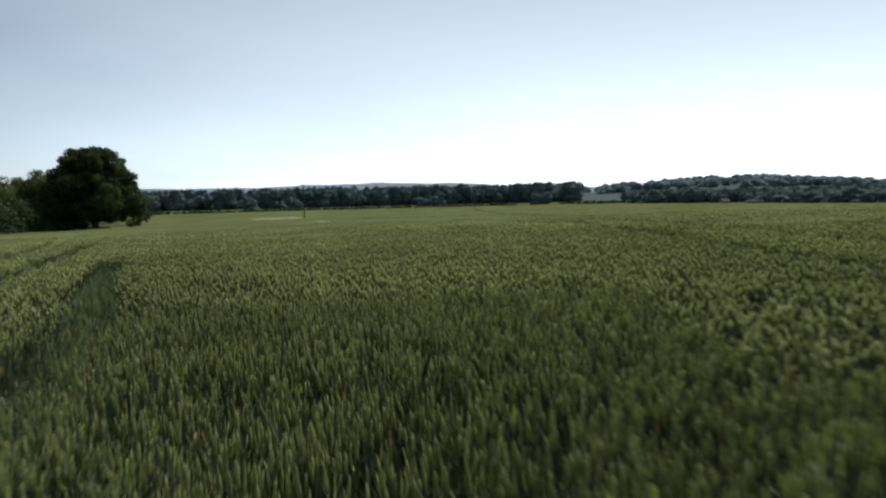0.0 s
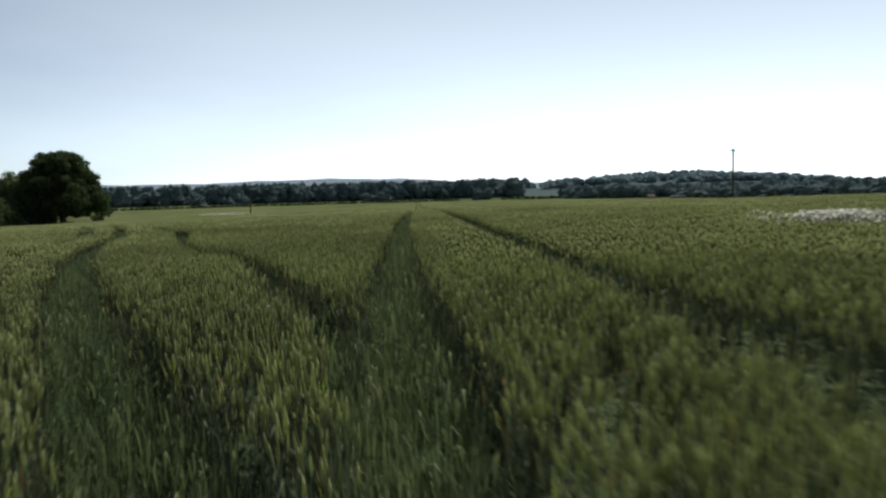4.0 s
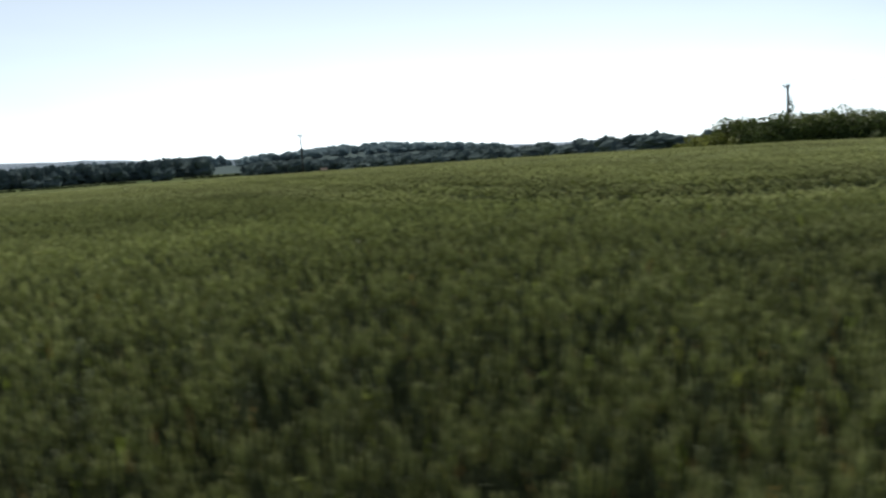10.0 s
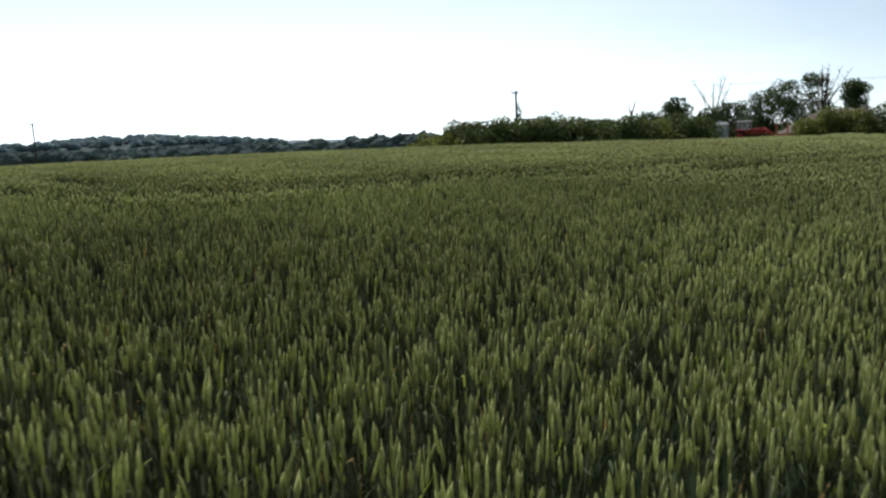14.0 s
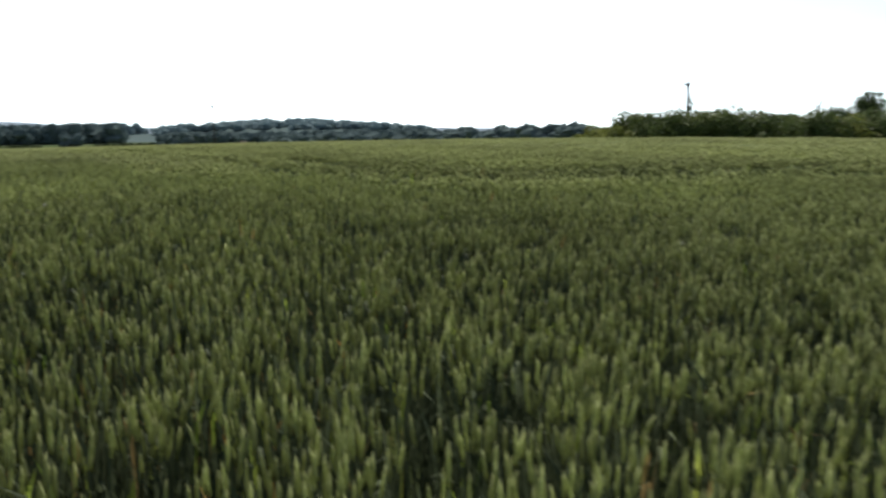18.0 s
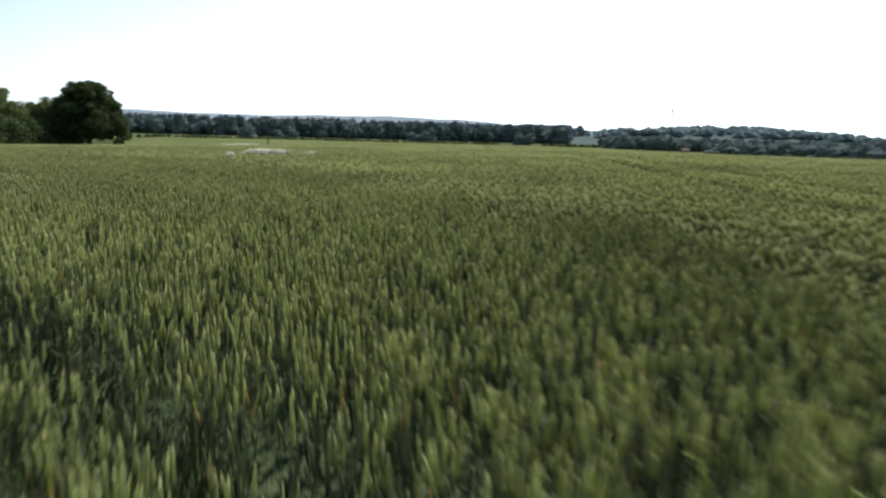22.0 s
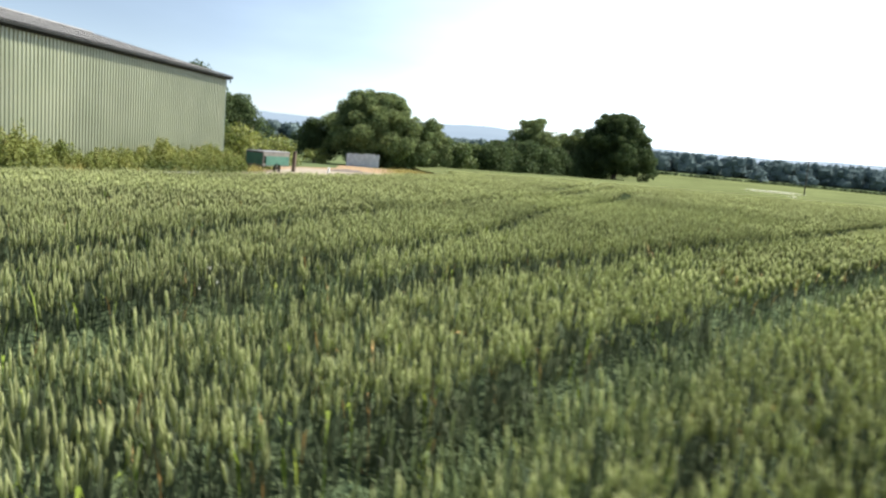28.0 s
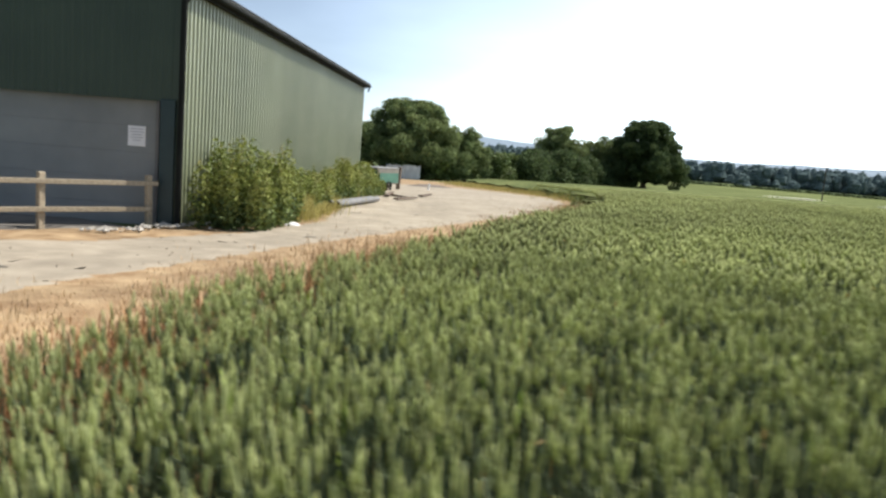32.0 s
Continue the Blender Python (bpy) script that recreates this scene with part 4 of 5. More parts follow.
# apron concrete coloured dark to paint the shade before the shed front
draped("apron", [(-15.9, -10.2), (-16.6, -12.6), (-17.4, -17.5), (-26.0, -19.0), (-30.0, -18.0), (-18.0, -10.2)], 0.3, 0.05, M_APRON, "concrete apron before the shed door, darkened for shed shade", category="concrete apron", rag=0.02)
# post and rail fence before the door
fence = tagged(new("post_and_rail_fence"), "weathered timber post and rail fence by the shed door", "fence")
posts = [(-16.35, -10.0), (-16.62, -11.95), (-16.9, -13.9), (-17.2, -15.85)]
for px, py in posts:
    part("post", box_mesh("post", (0.13, 0.10, 1.12), M_RAIL, 0.015), fence, pose(px, py, lie1(px, py) - 0.1, 0, random.uniform(-2, 2), 98))
for (ax, ay), (bx, by) in zip(posts, posts[1:]):
    for h in (0.36, 0.86):
        m = look((ax + 0.075, ay, lie1(ax, ay) + h), (bx + 0.075, by, lie1(bx, by) + h))
        rail = from_bm("rail", box(bmesh.new(), -0.045, -0.02, -1.98, 0.045, 0.02, 0.12 if h > 0.5 and ay > -10.5 else 0.0, 0.006), M_RAIL)
        part("rail", rail, fence, m @ pose(0, 0, 0, 0, 0, 90))


def stones(name, seed, line, width, count, size, mat, label, category):
    """Loose lumps strewn along a line of the plan."""
    rng = np.random.default_rng(seed)
    vs, fs = [], []
    base = np.array([(1, 0, 0), (-1, 0, 0), (0, 1, 0), (0, -1, 0), (0, 0, 1), (0, 0, -1)], float)
    tri = np.array([(0, 2, 4), (2, 1, 4), (1, 3, 4), (3, 0, 4), (2, 0, 5), (1, 2, 5), (3, 1, 5), (0, 3, 5)])
    for k in range(count):
        i = rng.integers(len(line) - 1)
        p = np.array(line[i]) + (np.array(line[i + 1]) - np.array(line[i])) * rng.uniform() + rng.normal(0, width / 2, 2)
        s = size * rng.uniform(0.4, 1.3)
        v = base * rng.uniform(0.5, 1.1, (6, 3)) * s * np.array([1, 1, 0.6])
        a = rng.uniform(0, 6.28)
        v = v @ np.array([[math.cos(a), math.sin(a), 0], [-math.sin(a), math.cos(a), 0], [0, 0, 1]])
        vs.append(v + [p[0], p[1], lie1(p[0], p[1]) + 0.06 + s * 0.12])
        fs.append(tri + 6 * k)
    return tagged(new(name, raw(name, np.concatenate(vs), np.concatenate(fs), mat)), label, category, kind="stuff")


stones("rubble", 3, [(-15.5, -11.6), (-15.9, -9.9), (-16.0, -7.8)], 0.35, 160, 0.075, M_RUBBLE, "pale broken concrete along the shed foot", "rubble")
stones("gravel", 4, [(-11.5, -15.0), (-13.5, -8.0), (-17.5, 2.0), (-24.0, 12.0), (-30.0, 22.0)], 3.2, 500, 0.02, M_TRACK, "loose stones on the track", "gravel")

# weeds against the shed wall
wrng = np.random.default_rng(21)
for k in range(15):
    u = 0.7 + k * 1.43 + wrng.uniform(-0.15, 0.25)
    big_one = k in (0, 1, 8, 12)
    hgt = (1.85, 1.8, 1.5, 1.4, 1.1, 1.15, 1.2, 1.3, 1.65, 1.35, 1.3, 1.4, 1.7, 1.4, 1.2)[k] * wrng.uniform(0.95, 1.06)
    p = SHED @ Vector((u, -0.8 + (0.0 if k < 2 else 0.15) - wrng.uniform(0, 0.15), 0))
    weed_clump(300 + k, p.x, p.y, lie1(p.x, p.y), 1.9 if k < 2 else 1.6, 1.5 if k < 2 else 0.8, hgt,
               "tall bramble and nettle clump against the green shed wall" if big_one else "waist-high weeds along the green shed wall", 122.65, "weeds along the shed")

# stacked drain pipes and planks on the yard edge
pipes = tagged(new("drain_pipe_stack"), "stack of grey corrugated drain pipes lying by the track", "pipes")
a, b = Vector((-19.5, -1.6, 0)), Vector((-21.9, 3.1, 0))
side = (b - a).cross(Vector((0, 0, 1))).normalized()
for off, up in ((-0.12, 0.1), (0.1, 0.1)):
    pts, rad = [], []
    for k in range(61):
        p = a.lerp(b, k / 60) + side * off
        pts.append((p.x, p.y, lie1(p.x, p.y) + 0.07 + up))
        rad.append(0.106 if k % 2 else 0.097)
    pipe = part("pipe", tubes_mesh("pipe", [(pts, rad)], M_PIPE, 12), pipes)
    # black cones close the ends and paint the dark of each bore
    for end, q in ((pts[0], 0), (pts[-1], 0)):
        d = bpy.data.meshes.new("pipe_mouth")
        part("pipe_mouth", tubes_mesh("pipe_mouth", [([end, tuple(Vector(end) + (b - a).normalized() * (0.02 if end == pts[0] else -0.02))], [0.09, 0.001])], M_BLACK, 12), pipe, None, "black cone painted as the dark bore")
for k, (x0, y0, x1, y1) in enumerate(((-24.2, 7.8, -26.9, 9.6), (-25.0, 10.0, -26.6, 12.9), (-22.6, 5.2, -23.6, 7.8), (-24.8, 7.2, -27.6, 11.0))):
    plank = tagged(new("plank", from_bm("plank", box(bmesh.new(), -0.11, -0.03, -math.dist((x0, y0), (x1, y1)), 0.11, 0.03, 0, 0.006), M_PLANK)),
                   "dark weathered plank lying on the stone yard", "plank", "planks on the yard")
    plank.matrix_basis = look((x0, y0, lie1(x0, y0) + 0.1 + 0.01 * k), (x1, y1, lie1(x1, y1) + 0.1 + 0.01 * k)) @ pose(0, 0, 0, 0, 0, 0)

# mesh-sided trailer under a green cover
trailer = tagged(new("covered_trailer"), "grey mesh-sided trailer with a green tarpaulin panel", "trailer")
trailer.matrix_basis = pose(-32.2, 15.1, lie1(-32.2, 15.1), 0, 0, 102) @ Matrix.Scale(0.94, 4)
part("bed", box_mesh("bed", (2.9, 1.5, 0.14), M_RUST, 0.02), trailer, pose(0, 0, 0.42))
for sx in (-1.4, -0.45, 0.5, 1.4):
    for sy in (-0.72, 0.72):
        part("upright", box_mesh("upright", (0.06, 0.06, 0.82), M_RUST, 0.008), trailer, pose(sx, sy, 0.55))
for h in (0.62, 0.86, 1.1, 1.32):
    for sy in (-0.72, 0.72):
        part("side_rail", box_mesh("side_rail", (2.86, 0.035, 0.04), M_RUST, 0.004), trailer, pose(0, sy, h))
for sy in (-0.76, 0.76):
    part("tarpaulin", box_mesh("tarpaulin", (2.5, 0.03, 0.62), M_TARP, 0.01), trailer, pose(0.1, sy, 0.5), "faded green tarpaulin")
    part("mesh_panel", box_mesh("mesh_panel", (2.84, 0.02, 0.26), M_RUST, 0.004), trailer, pose(0, sy - math.copysign(0.02, sy), 1.12))
for sx in (-1.43, 1.43):
    part("end_board", box_mesh("end_board", (0.03, 1.4, 0.8), M_TARP, 0.006), trailer, pose(sx, 0, 0.52))
part("cover", box_mesh("cover", (2.95, 1.55, 0.1), M_PIPE, 0.045), trailer, pose(0, 0, 1.36), "sagging grey cover")
for sy in (-0.8, 0.8):
    wheel = part("wheel", tubes_mesh("wheel", [([(0, sy - 0.09, 0.3), (0, sy + 0.09, 0.3)], [0.3, 0.3])], M_TYRE, 16), trailer)
    part("hub", tubes_mesh("hub", [([(0, sy - 0.1, 0.3), (0, sy + 0.1, 0.3)], [0.12, 0.11])], M_RUST, 10), wheel)
gatepost = tagged(new("gate_post", box_mesh("gate_post", (0.22, 0.22, 1.5), M_PLANK, 0.02)), "dark timber gate post beside the trailer", "gate post")
gatepost.matrix_basis = pose(-32.9, 17.9, lie1(-32.9, 17.9) - 0.05, 0, 2, 20)
marker = tagged(new("marker_post", box_mesh("marker_post", (0.12, 0.12, 0.45), M_WHITE, 0.02)), "short white marker post on the stone yard", "post")
marker.matrix_basis = pose(-33.2, 21.5, lie1(-33.2, 21.5), 0, 6, 10)

# whitewashed board panel by the big tree
panel = tagged(new("board_fence_panel"), "peeling whitewashed board panel standing under the trees", "fence panel")
panel.matrix_basis = pose(-62.1, 58.0, lie1(-62.1, 58.0), 0, 0, 224)
for k in range(16):
    part("board", box_mesh("board", (0.27, 0.03, 1.75 + random.uniform(-0.1, 0.08)), M_BOARD, 0.004), panel, pose(0.12 + k * 0.278, 0, 0))
for h in (0.35, 1.2):
    part("cross_rail", box_mesh("cross_rail", (4.4, 0.06, 0.08), M_PLANK, 0.004), panel, pose(2.2, -0.05, h))


def mound(name, seed, x, y, w, d, h, mat, label, category, turn=0.0, z=None):
    """An uneven heap that runs out onto the ground."""
    rng = np.random.default_rng(seed)
    n = 26
    a = np.linspace(-1, 1, n)
    A, B = np.meshgrid(a, a, indexing="ij")
    r = np.hypot(A, B)
    Z = h * np.clip(1 - r**1.7, -0.1, 1) * (1 + 0.07 * rng.normal(size=r.shape)) - 0.05
    ob = tagged(new(name, raw(name, np.stack([A * w / 2, B * d / 2, Z], -1).reshape(-1, 3), grid_faces(n, n), mat, True)), label, category)
    ob.matrix_basis = pose(x, y, lie1(x, y) if z is None else z, 0, 0, turn)
    return ob


mound("plastic_sack", 33, -15.5, -7.0, 0.42, 0.3, 0.09, M_WHITE, "crumpled white plastic sack beside the shed weeds", "sack", 30, lie1(-15.5, -7.0) + 0.06)
mound("rubble_heap", 31, -38.5, 29.0, 4.6, 2.6, 0.28, M_HEAP, "low dark heap of rubble at the back of the yard", "heap", 40)
bush(41, -24.0, 30.8, lie1(-24, 30.8), 5.5, 2.2, 0.75, M_HEDGE, "low dark green weed mound at the yard edge", "weeds", 0.16, 160, 12, 120)
for k, (x, y) in enumerate(((-19.2, 15.5), (-21.0, 19.0), (-23.0, 22.8), (-25.4, 26.2), (-28.0, 29.6), (-31.6, 33.4), (-35.5, 37.4))):
    bush(45 + k, x, y, lie1(x, y), 3.6, 1.1, 0.62, M_BRAMBLE if k % 2 else M_HEDGE, "low weeds at the crop edge beside the yard", "weeds", 0.09, 420, 12, 122, "weeds beside the yard", 5)


# ---- trees and hedges west of the field ----
tree(401, -51.3, 108.6, lie1(-51.3, 108.6) - 0.2, 15.8, 12.7, 2.0, M_OAK, "broad dark oak standing alone at the hedge end", "oak tree", 0.28, 420, 330, 0.55, 0.08)
tree(402, -67.9, 63.0, lie1(-67.9, 63.0) - 0.4, 18.6, 11.0, 1.0, M_ASH, "large rounded green tree in the hedgerow by the yard", "tree", 0.27, 400, 330, 0.5, 0.08)
tree(403, -62.1, 68.4, lie1(-62.1, 68.4), 8.4, 7.6, 0.8, M_ASH, "smaller green tree beside the large one", "tree", 0.24, 420, 110, 0.25, 0.11)
tree(404, -65.4, 103.2, lie1(-65.4, 103.2) - 0.4, 13.5, 11.2, 1.6, M_ASH, "pale green open-crowned hedgerow tree", "tree", 0.26, 330, 140, 0.35, 0.095)
tree(405, -60.6, 111.0, lie1(-60.6, 111) - 0.4, 11.5, 10.2, 1.2, M_ASH, "green hedgerow tree next to the oak", "tree", 0.26, 380, 140, 0.3, 0.095)
tree(406, -55.0, 28.0, lie1(-55, 28), 10.0, 6.8, 0.8, M_OAK, "dark leafy tree behind the shed end", "tree", 0.26, 280, 70, 0.3, 0.14)
tree(407, -62.0, 29.6, lie1(-60.5, 31), 6.0, 10.1, 7.2, M_OAK, "tall thin-topped tree showing above the shed roof", "tree", 0.28, 168, 10, 0.25, 0.24)
tree(408, -74.6, 57.4, lie1(-74.6, 57.4), 8.5, 6.2, 0.6, M_OAK, "low dark tree beside the large one", "tree", 0.26, 280, 50, 0.25, 0.15)
for k, (x, y, w, h, mat) in enumerate(((-60.0, 74.5, 8.0, 4.9, M_HEDGE), (-58.5, 80.5, 9.0, 5.6, M_OAK), (-57.5, 87.0, 9.0, 5.9, M_OAK), (-57.0, 94.0, 9.5, 6.0, M_OAK),
                                       (-56.5, 101.0, 9.0, 5.6, M_OAK), (-55.0, 107.0, 6.0, 4.0, M_HEDGE), (-63.5, 63.8, 7.0, 3.4, M_HEDGE), (-66.0, 97.0, 9.0, 5.6, M_OAK), (-64.0, 110.0, 8.0, 5.0, M_OAK))):
    bush(430 + k, x, y, lie1(x, y), w, 4.6, h, mat, "dense dark hedgerow shrub" if mat == M_OAK else "mixed green hedgerow shrub", "shrub", 0.36, 1200, 30, 100, "shrubs of the west hedgerow", 6)
for k, (x, y, w, h) in enumerate(((-42.5, 20.5, 3.5, 3.6), (-46.0, 24.5, 4.5, 3.2), (-50.0, 31.0, 6.0, 2.9), (-31.0, 10.3, 2.6, 1.6), (-36.5, 17.6, 2.4, 1.7), (-70.0, 54.0, 6.0, 2.4))):
    bush(450 + k, x, y, lie1(x, y), w, 2.6, h, M_BRAMBLE, "light green elder and bramble by the shed end", "shrub", 0.25, 420, 18, 130, "shrubs behind the shed", 8)


# ---- the overgrown bank, plant and heaps east of the field ----
erng = np.random.default_rng(61)
for k in range(12):
    f = k / 11
    x, y = 61.6 + 25.0 * f + erng.uniform(-0.4, 0.4), -3.6 - 7.4 * f + erng.uniform(-0.4, 0.4)
    h = float(np.interp(k, [0, 1, 3, 6], [1.8, 2.6, 3.0, 3.2])) * erng.uniform(0.94, 1.06) * (1.12 if k in (4, 10) else 1.0)
    bush(500 + k, x, y, lie1(x, y), 4.8, 5.0, h * 1.05, M_BRAMBLE if k in (0, 9) else M_HEDGE,
         "bramble-covered hump of the field bank" if k in (0, 9) else "dense dark green shrub on the field bank", "shrub", 0.22, 1250, 44, -16, "shrubs on the east bank", 8)
for k, (x, y, h) in enumerate(((83.0, -2.5, 3.6), (86.5, -4.6, 3.4), (80.6, -0.6, 3.2))):
    bush(520 + k, x, y, lie1(x, y), 1.5, 1.5, h, M_OAK, "upright sapling above the bank", "sapling", 0.22, 260, 9, 0, "saplings on the bank", 4)
tree(530, 89.6, -8.0, lie1(89.6, -8), 5.0, 5.5, 2.6, M_OAK, "small open-topped dark tree behind the bank", "tree", 0.2, 360, 16, 0.16, 0.2)
bush(531, 87.4, -6.6, lie1(87.4, -6.6), 3.0, 3.0, 4.3, M_OAK, "bushy dark tree on the bank end", "shrub", 0.2, 1700, 20)
bush(532, 94.0, -9.5, lie1(94, -9.5), 3.4, 3.0, 3.9, M_OAK, "dark shrub below the bare tree", "shrub", 0.2, 1700, 20)
for k, (x, y, w, h) in enumerate(((98.0, -9.6, 6.0, 4.4), (99.6, -11.8, 7.0, 5.6), (101.6, -14.0, 7.2, 6.6), (103.0, -16.2, 5.6, 7.4))):
    tree(540 + k, x, y, lie1(x, y), w, h, h * 0.1, M_OAK, "tall loose-crowned dark tree above the earth heap", "tree", 0.19, 170, 44, 0.12, 0.17, "trees above the earth heap")
tree(545, 103.6, -20.2, lie1(103.6, -20.2), 4.8, 6.2, 1.6, M_OAK, "dark tree behind the overgrown heap", "tree", 0.2, 420, 18, 0.18)
bush(546, 97.0, -12.6, lie1(97, -12.6), 5.0, 3.0, 2.9, M_OAK, "dark undergrowth behind the machine", "shrub", 0.2, 1700, 20)


def bare_tree(seed, x, y, height, spreadw, label, dark=False):
    """A leafless tree: a forked stem and thin rising branches."""
    rng = np.random.default_rng(seed)
    t = tagged(new("bare_tree"), label, "bare tree")
    t.matrix_basis = pose(x, y, lie1(x, y))
    mat = M_BARK if dark else M_DEADWOOD
    part("trunk", tubes_mesh("trunk", [([(0, 0, -0.2), (0.05, 0.05, height * 0.3), (0, 0, height * 0.5)], [0.14, 0.10, 0.06])], mat, 7), t)
    for k in range(9):
        a, s = rng.uniform(0, 6.28), height * rng.uniform(0.2, 0.48)
        r = spreadw * rng.uniform(0.25, 0.5)
        e = height * rng.uniform(0.75, 1.0)
        mid = (math.cos(a) * r * 0.55, math.sin(a) * r * 0.55, (s + e) / 2)
        tip = (math.cos(a) * r, math.sin(a) * r, e)
        ways = [([(0, 0, s), mid, tip], [0.07, 0.05, 0.02])]
        for _ in range(3):
            b, q = rng.uniform(0, 6.28), rng.uniform(0.3, 0.8)
            p = Vector(mid).lerp(Vector(tip), q)
            ways.append(([tuple(p), (p.x + math.cos(b) * 0.35, p.y + math.sin(b) * 0.35, p.z + rng.uniform(0.25, 0.6))], [0.03, 0.014]))
        part("branch", tubes_mesh("branch", ways, mat, 5), t)
    return t


bare_tree(550, 96.2, -8.6, 7.5, 4.6, "bleached bare tree behind the white tank")
bare_tree(551, 102.5, -17.0, 7.6, 7.4, "bleached bare tree leaning over the earth heap")
bare_tree(552, 103.0, -17.2, 8.0, 1.6, "dark bare stem among the tall trees", True)
snag = tagged(new("dead_snag"), "forked dead stem standing above the bank", "dead tree")
snag.matrix_basis = pose(85.0, -5.6, lie1(85, -5.6)) @ Matrix.Scale(1.24, 4)
part("stem", tubes_mesh("stem", [([(0, 0, 0), (0, 0, 3.2)], [0.11, 0.08])], M_BARK, 7), snag)
part("fork", tubes_mesh("fork", [([(0, 0, 3.1), (0.1, -0.18, 3.7), (0.15, -0.3, 4.25)], [0.08, 0.06, 0.03]), ([(0, 0, 3.1), (-0.05, 0.14, 3.6), (-0.1, 0.2, 4.0)], [0.07, 0.05, 0.03])], M_BARK, 6), snag)

mound("earth_heap", 71, 98.5, -20.5, 14.0, 7.0, 3.1, M_HEAP, "high heap of bare grey-brown earth", "earth heap", 105)
for k, (x, y, w, h, mat) in enumerate(((94.2, -19.4, 3.6, 2.5, M_BRAMBLE), (95.4, -22.0, 4.5, 3.2, M_BRAMBLE), (96.6, -25.0, 5.0, 3.3, M_HEDGE), (97.5, -29.0, 5.5, 3.2, M_HEDGE), (98.4, -33.5, 6.0, 3.2, M_HEDGE))):
    bush(560 + k, x, y, lie1(x, y), w, 3.4, h, mat, "overgrown grassy bank in front of the earth heap", "shrub", 0.22, 1400, 24, -75, "shrubs on the east bank", 5)
tufts("grass", 75, [(60.0, -5.2), (74.0, -10.0), (88.0, -14.5), (92.0, -17.5), (97.0, -28.0)], 1.2, 6000, 0.7, M_GRASS, "long green grass at the foot of the bank", "grass")

# white tank in a cage
tank = tagged(new("water_tank"), "white plastic tank with a domed top in a grey cage", "water tank")
tank.matrix_basis = pose(91.65, -11.7, lie1(91.65, -11.7), 0, 0, 25) @ Matrix.Scale(1.14, 4)
part("pallet", box_mesh("pallet", (1.35, 1.35, 0.3), M_PLANK, 0.02), tank)
part("body", box_mesh("body", (1.25, 1.25, 1.25), M_WHITE, 0.12), tank, pose(0, 0, 0.3))
part("dome", box_mesh("dome", (1.4, 1.4, 0.42), M_WHITE, 0.19), tank, pose(0, 0, 1.5), "domed white lid")
for h in (0.55, 0.85, 1.15, 1.4):
    for sy in (-0.65, 0.65):
        part("cage_bar", box_mesh("cage_bar", (1.32, 0.03, 0.035), M_ZINC, 0.004), tank, pose(0, sy, h))
        part("cage_bar", box_mesh("cage_bar", (0.03, 1.32, 0.035), M_ZINC, 0.004), tank, pose(sy, 0, h))
for u in (-0.6, -0.2, 0.2, 0.6):
    for sy in (-0.66, 0.66):
        part("cage_upright", box_mesh("cage_upright", (0.035, 0.03, 1.2), M_ZINC, 0.004), tank, pose(u, sy, 0.3))
        part("cage_upright", box_mesh("cage_upright", (0.03, 0.035, 1.2), M_ZINC, 0.004), tank, pose(sy, u, 0.3))

# red loader tractor
tractor = tagged(new("tractor"), "faded red loader tractor with a glazed cab, parked by the heap", "tractor")
tractor.matrix_basis = pose(93.0, -13.95, lie1(93.0, -13.95), 0, 0, -80) @ Matrix.Scale(0.96, 4)
part("bonnet", box_mesh("bonnet", (1.5, 0.75, 0.7), M_RED, 0.09), tractor, pose(0.95, 0, 0.85))
part("chassis", box_mesh("chassis", (2.9, 0.55, 0.4), M_GUTTER, 0.04), tractor, pose(0.2, 0, 0.5))
cab = part("cab", box_mesh("cab", (1.15, 1.15, 0.5), M_RED, 0.05), tractor, pose(-0.45, 0, 0.9))
for sx in (-0.52, 0.52):
    for sy in (-0.52, 0.52):
        part("cab_pillar", box_mesh("cab_pillar", (0.07, 0.07, 0.85), M_ZINC, 0.01), cab, pose(sx, sy, 0.48))
for sy in (-0.53, 0.53):
    pane = part("pane", box_mesh("pane", (0.97, 0.012, 0.8), M_GLASS, 0.0), cab, pose(0, sy, 0.5))
    pane.visible_shadow = False
part("cab_roof", box_mesh("cab_roof", (1.25, 1.25, 0.14), M_WHITE, 0.04), cab, pose(0, 0, 1.32), "pale cab roof")
for x, r, y in ((-0.75, 0.68, 0.72), (1.35, 0.46, 0.62)):
    for sy in (-1, 1):
        wheel = part("wheel", tubes_mesh("wheel", [([(x, sy * y - 0.17, r), (x, sy * y - 0.12, r), (x, sy * y + 0.12, r), (x, sy * y + 0.17, r)], [r * 0.86, r, r, r * 0.86])], M_TYRE, 18), tractor)
        part("rim", tubes_mesh("rim", [([(x, sy * y - 0.16, r), (x, sy * y - 0.17, r), (x, sy * y + 0.17, r), (x, sy * y + 0.16, r)], [0.01, r * 0.55, r * 0.55, 0.01])], M_RED, 14), wheel)
        if x < 0:
            part("mudguard", box_mesh("mudguard", (1.0, 0.34, 0.1), M_RED, 0.04), tractor, pose(x, sy * y, 1.36))
for sy in (-0.5, 0.5):
    part("loader_arm", tubes_mesh("loader_arm", [([(0.1, sy, 1.35), (1.4, sy, 1.5), (2.4, sy, 0.9), (2.8, sy, 0.45)], [0.07, 0.08, 0.07, 0.06])], M_RED, 6), tractor)
part("bucket", box_mesh("bucket", (0.6, 1.5, 0.55), M_RED, 0.08), tractor, pose(3.1, 0, 0.1))
part("exhaust", tubes_mesh("exhaust", [([(0.9, 0.3, 1.5), (0.9, 0.3, 2.2)], [0.035, 0.03])], M_BLACK, 7), tractor)
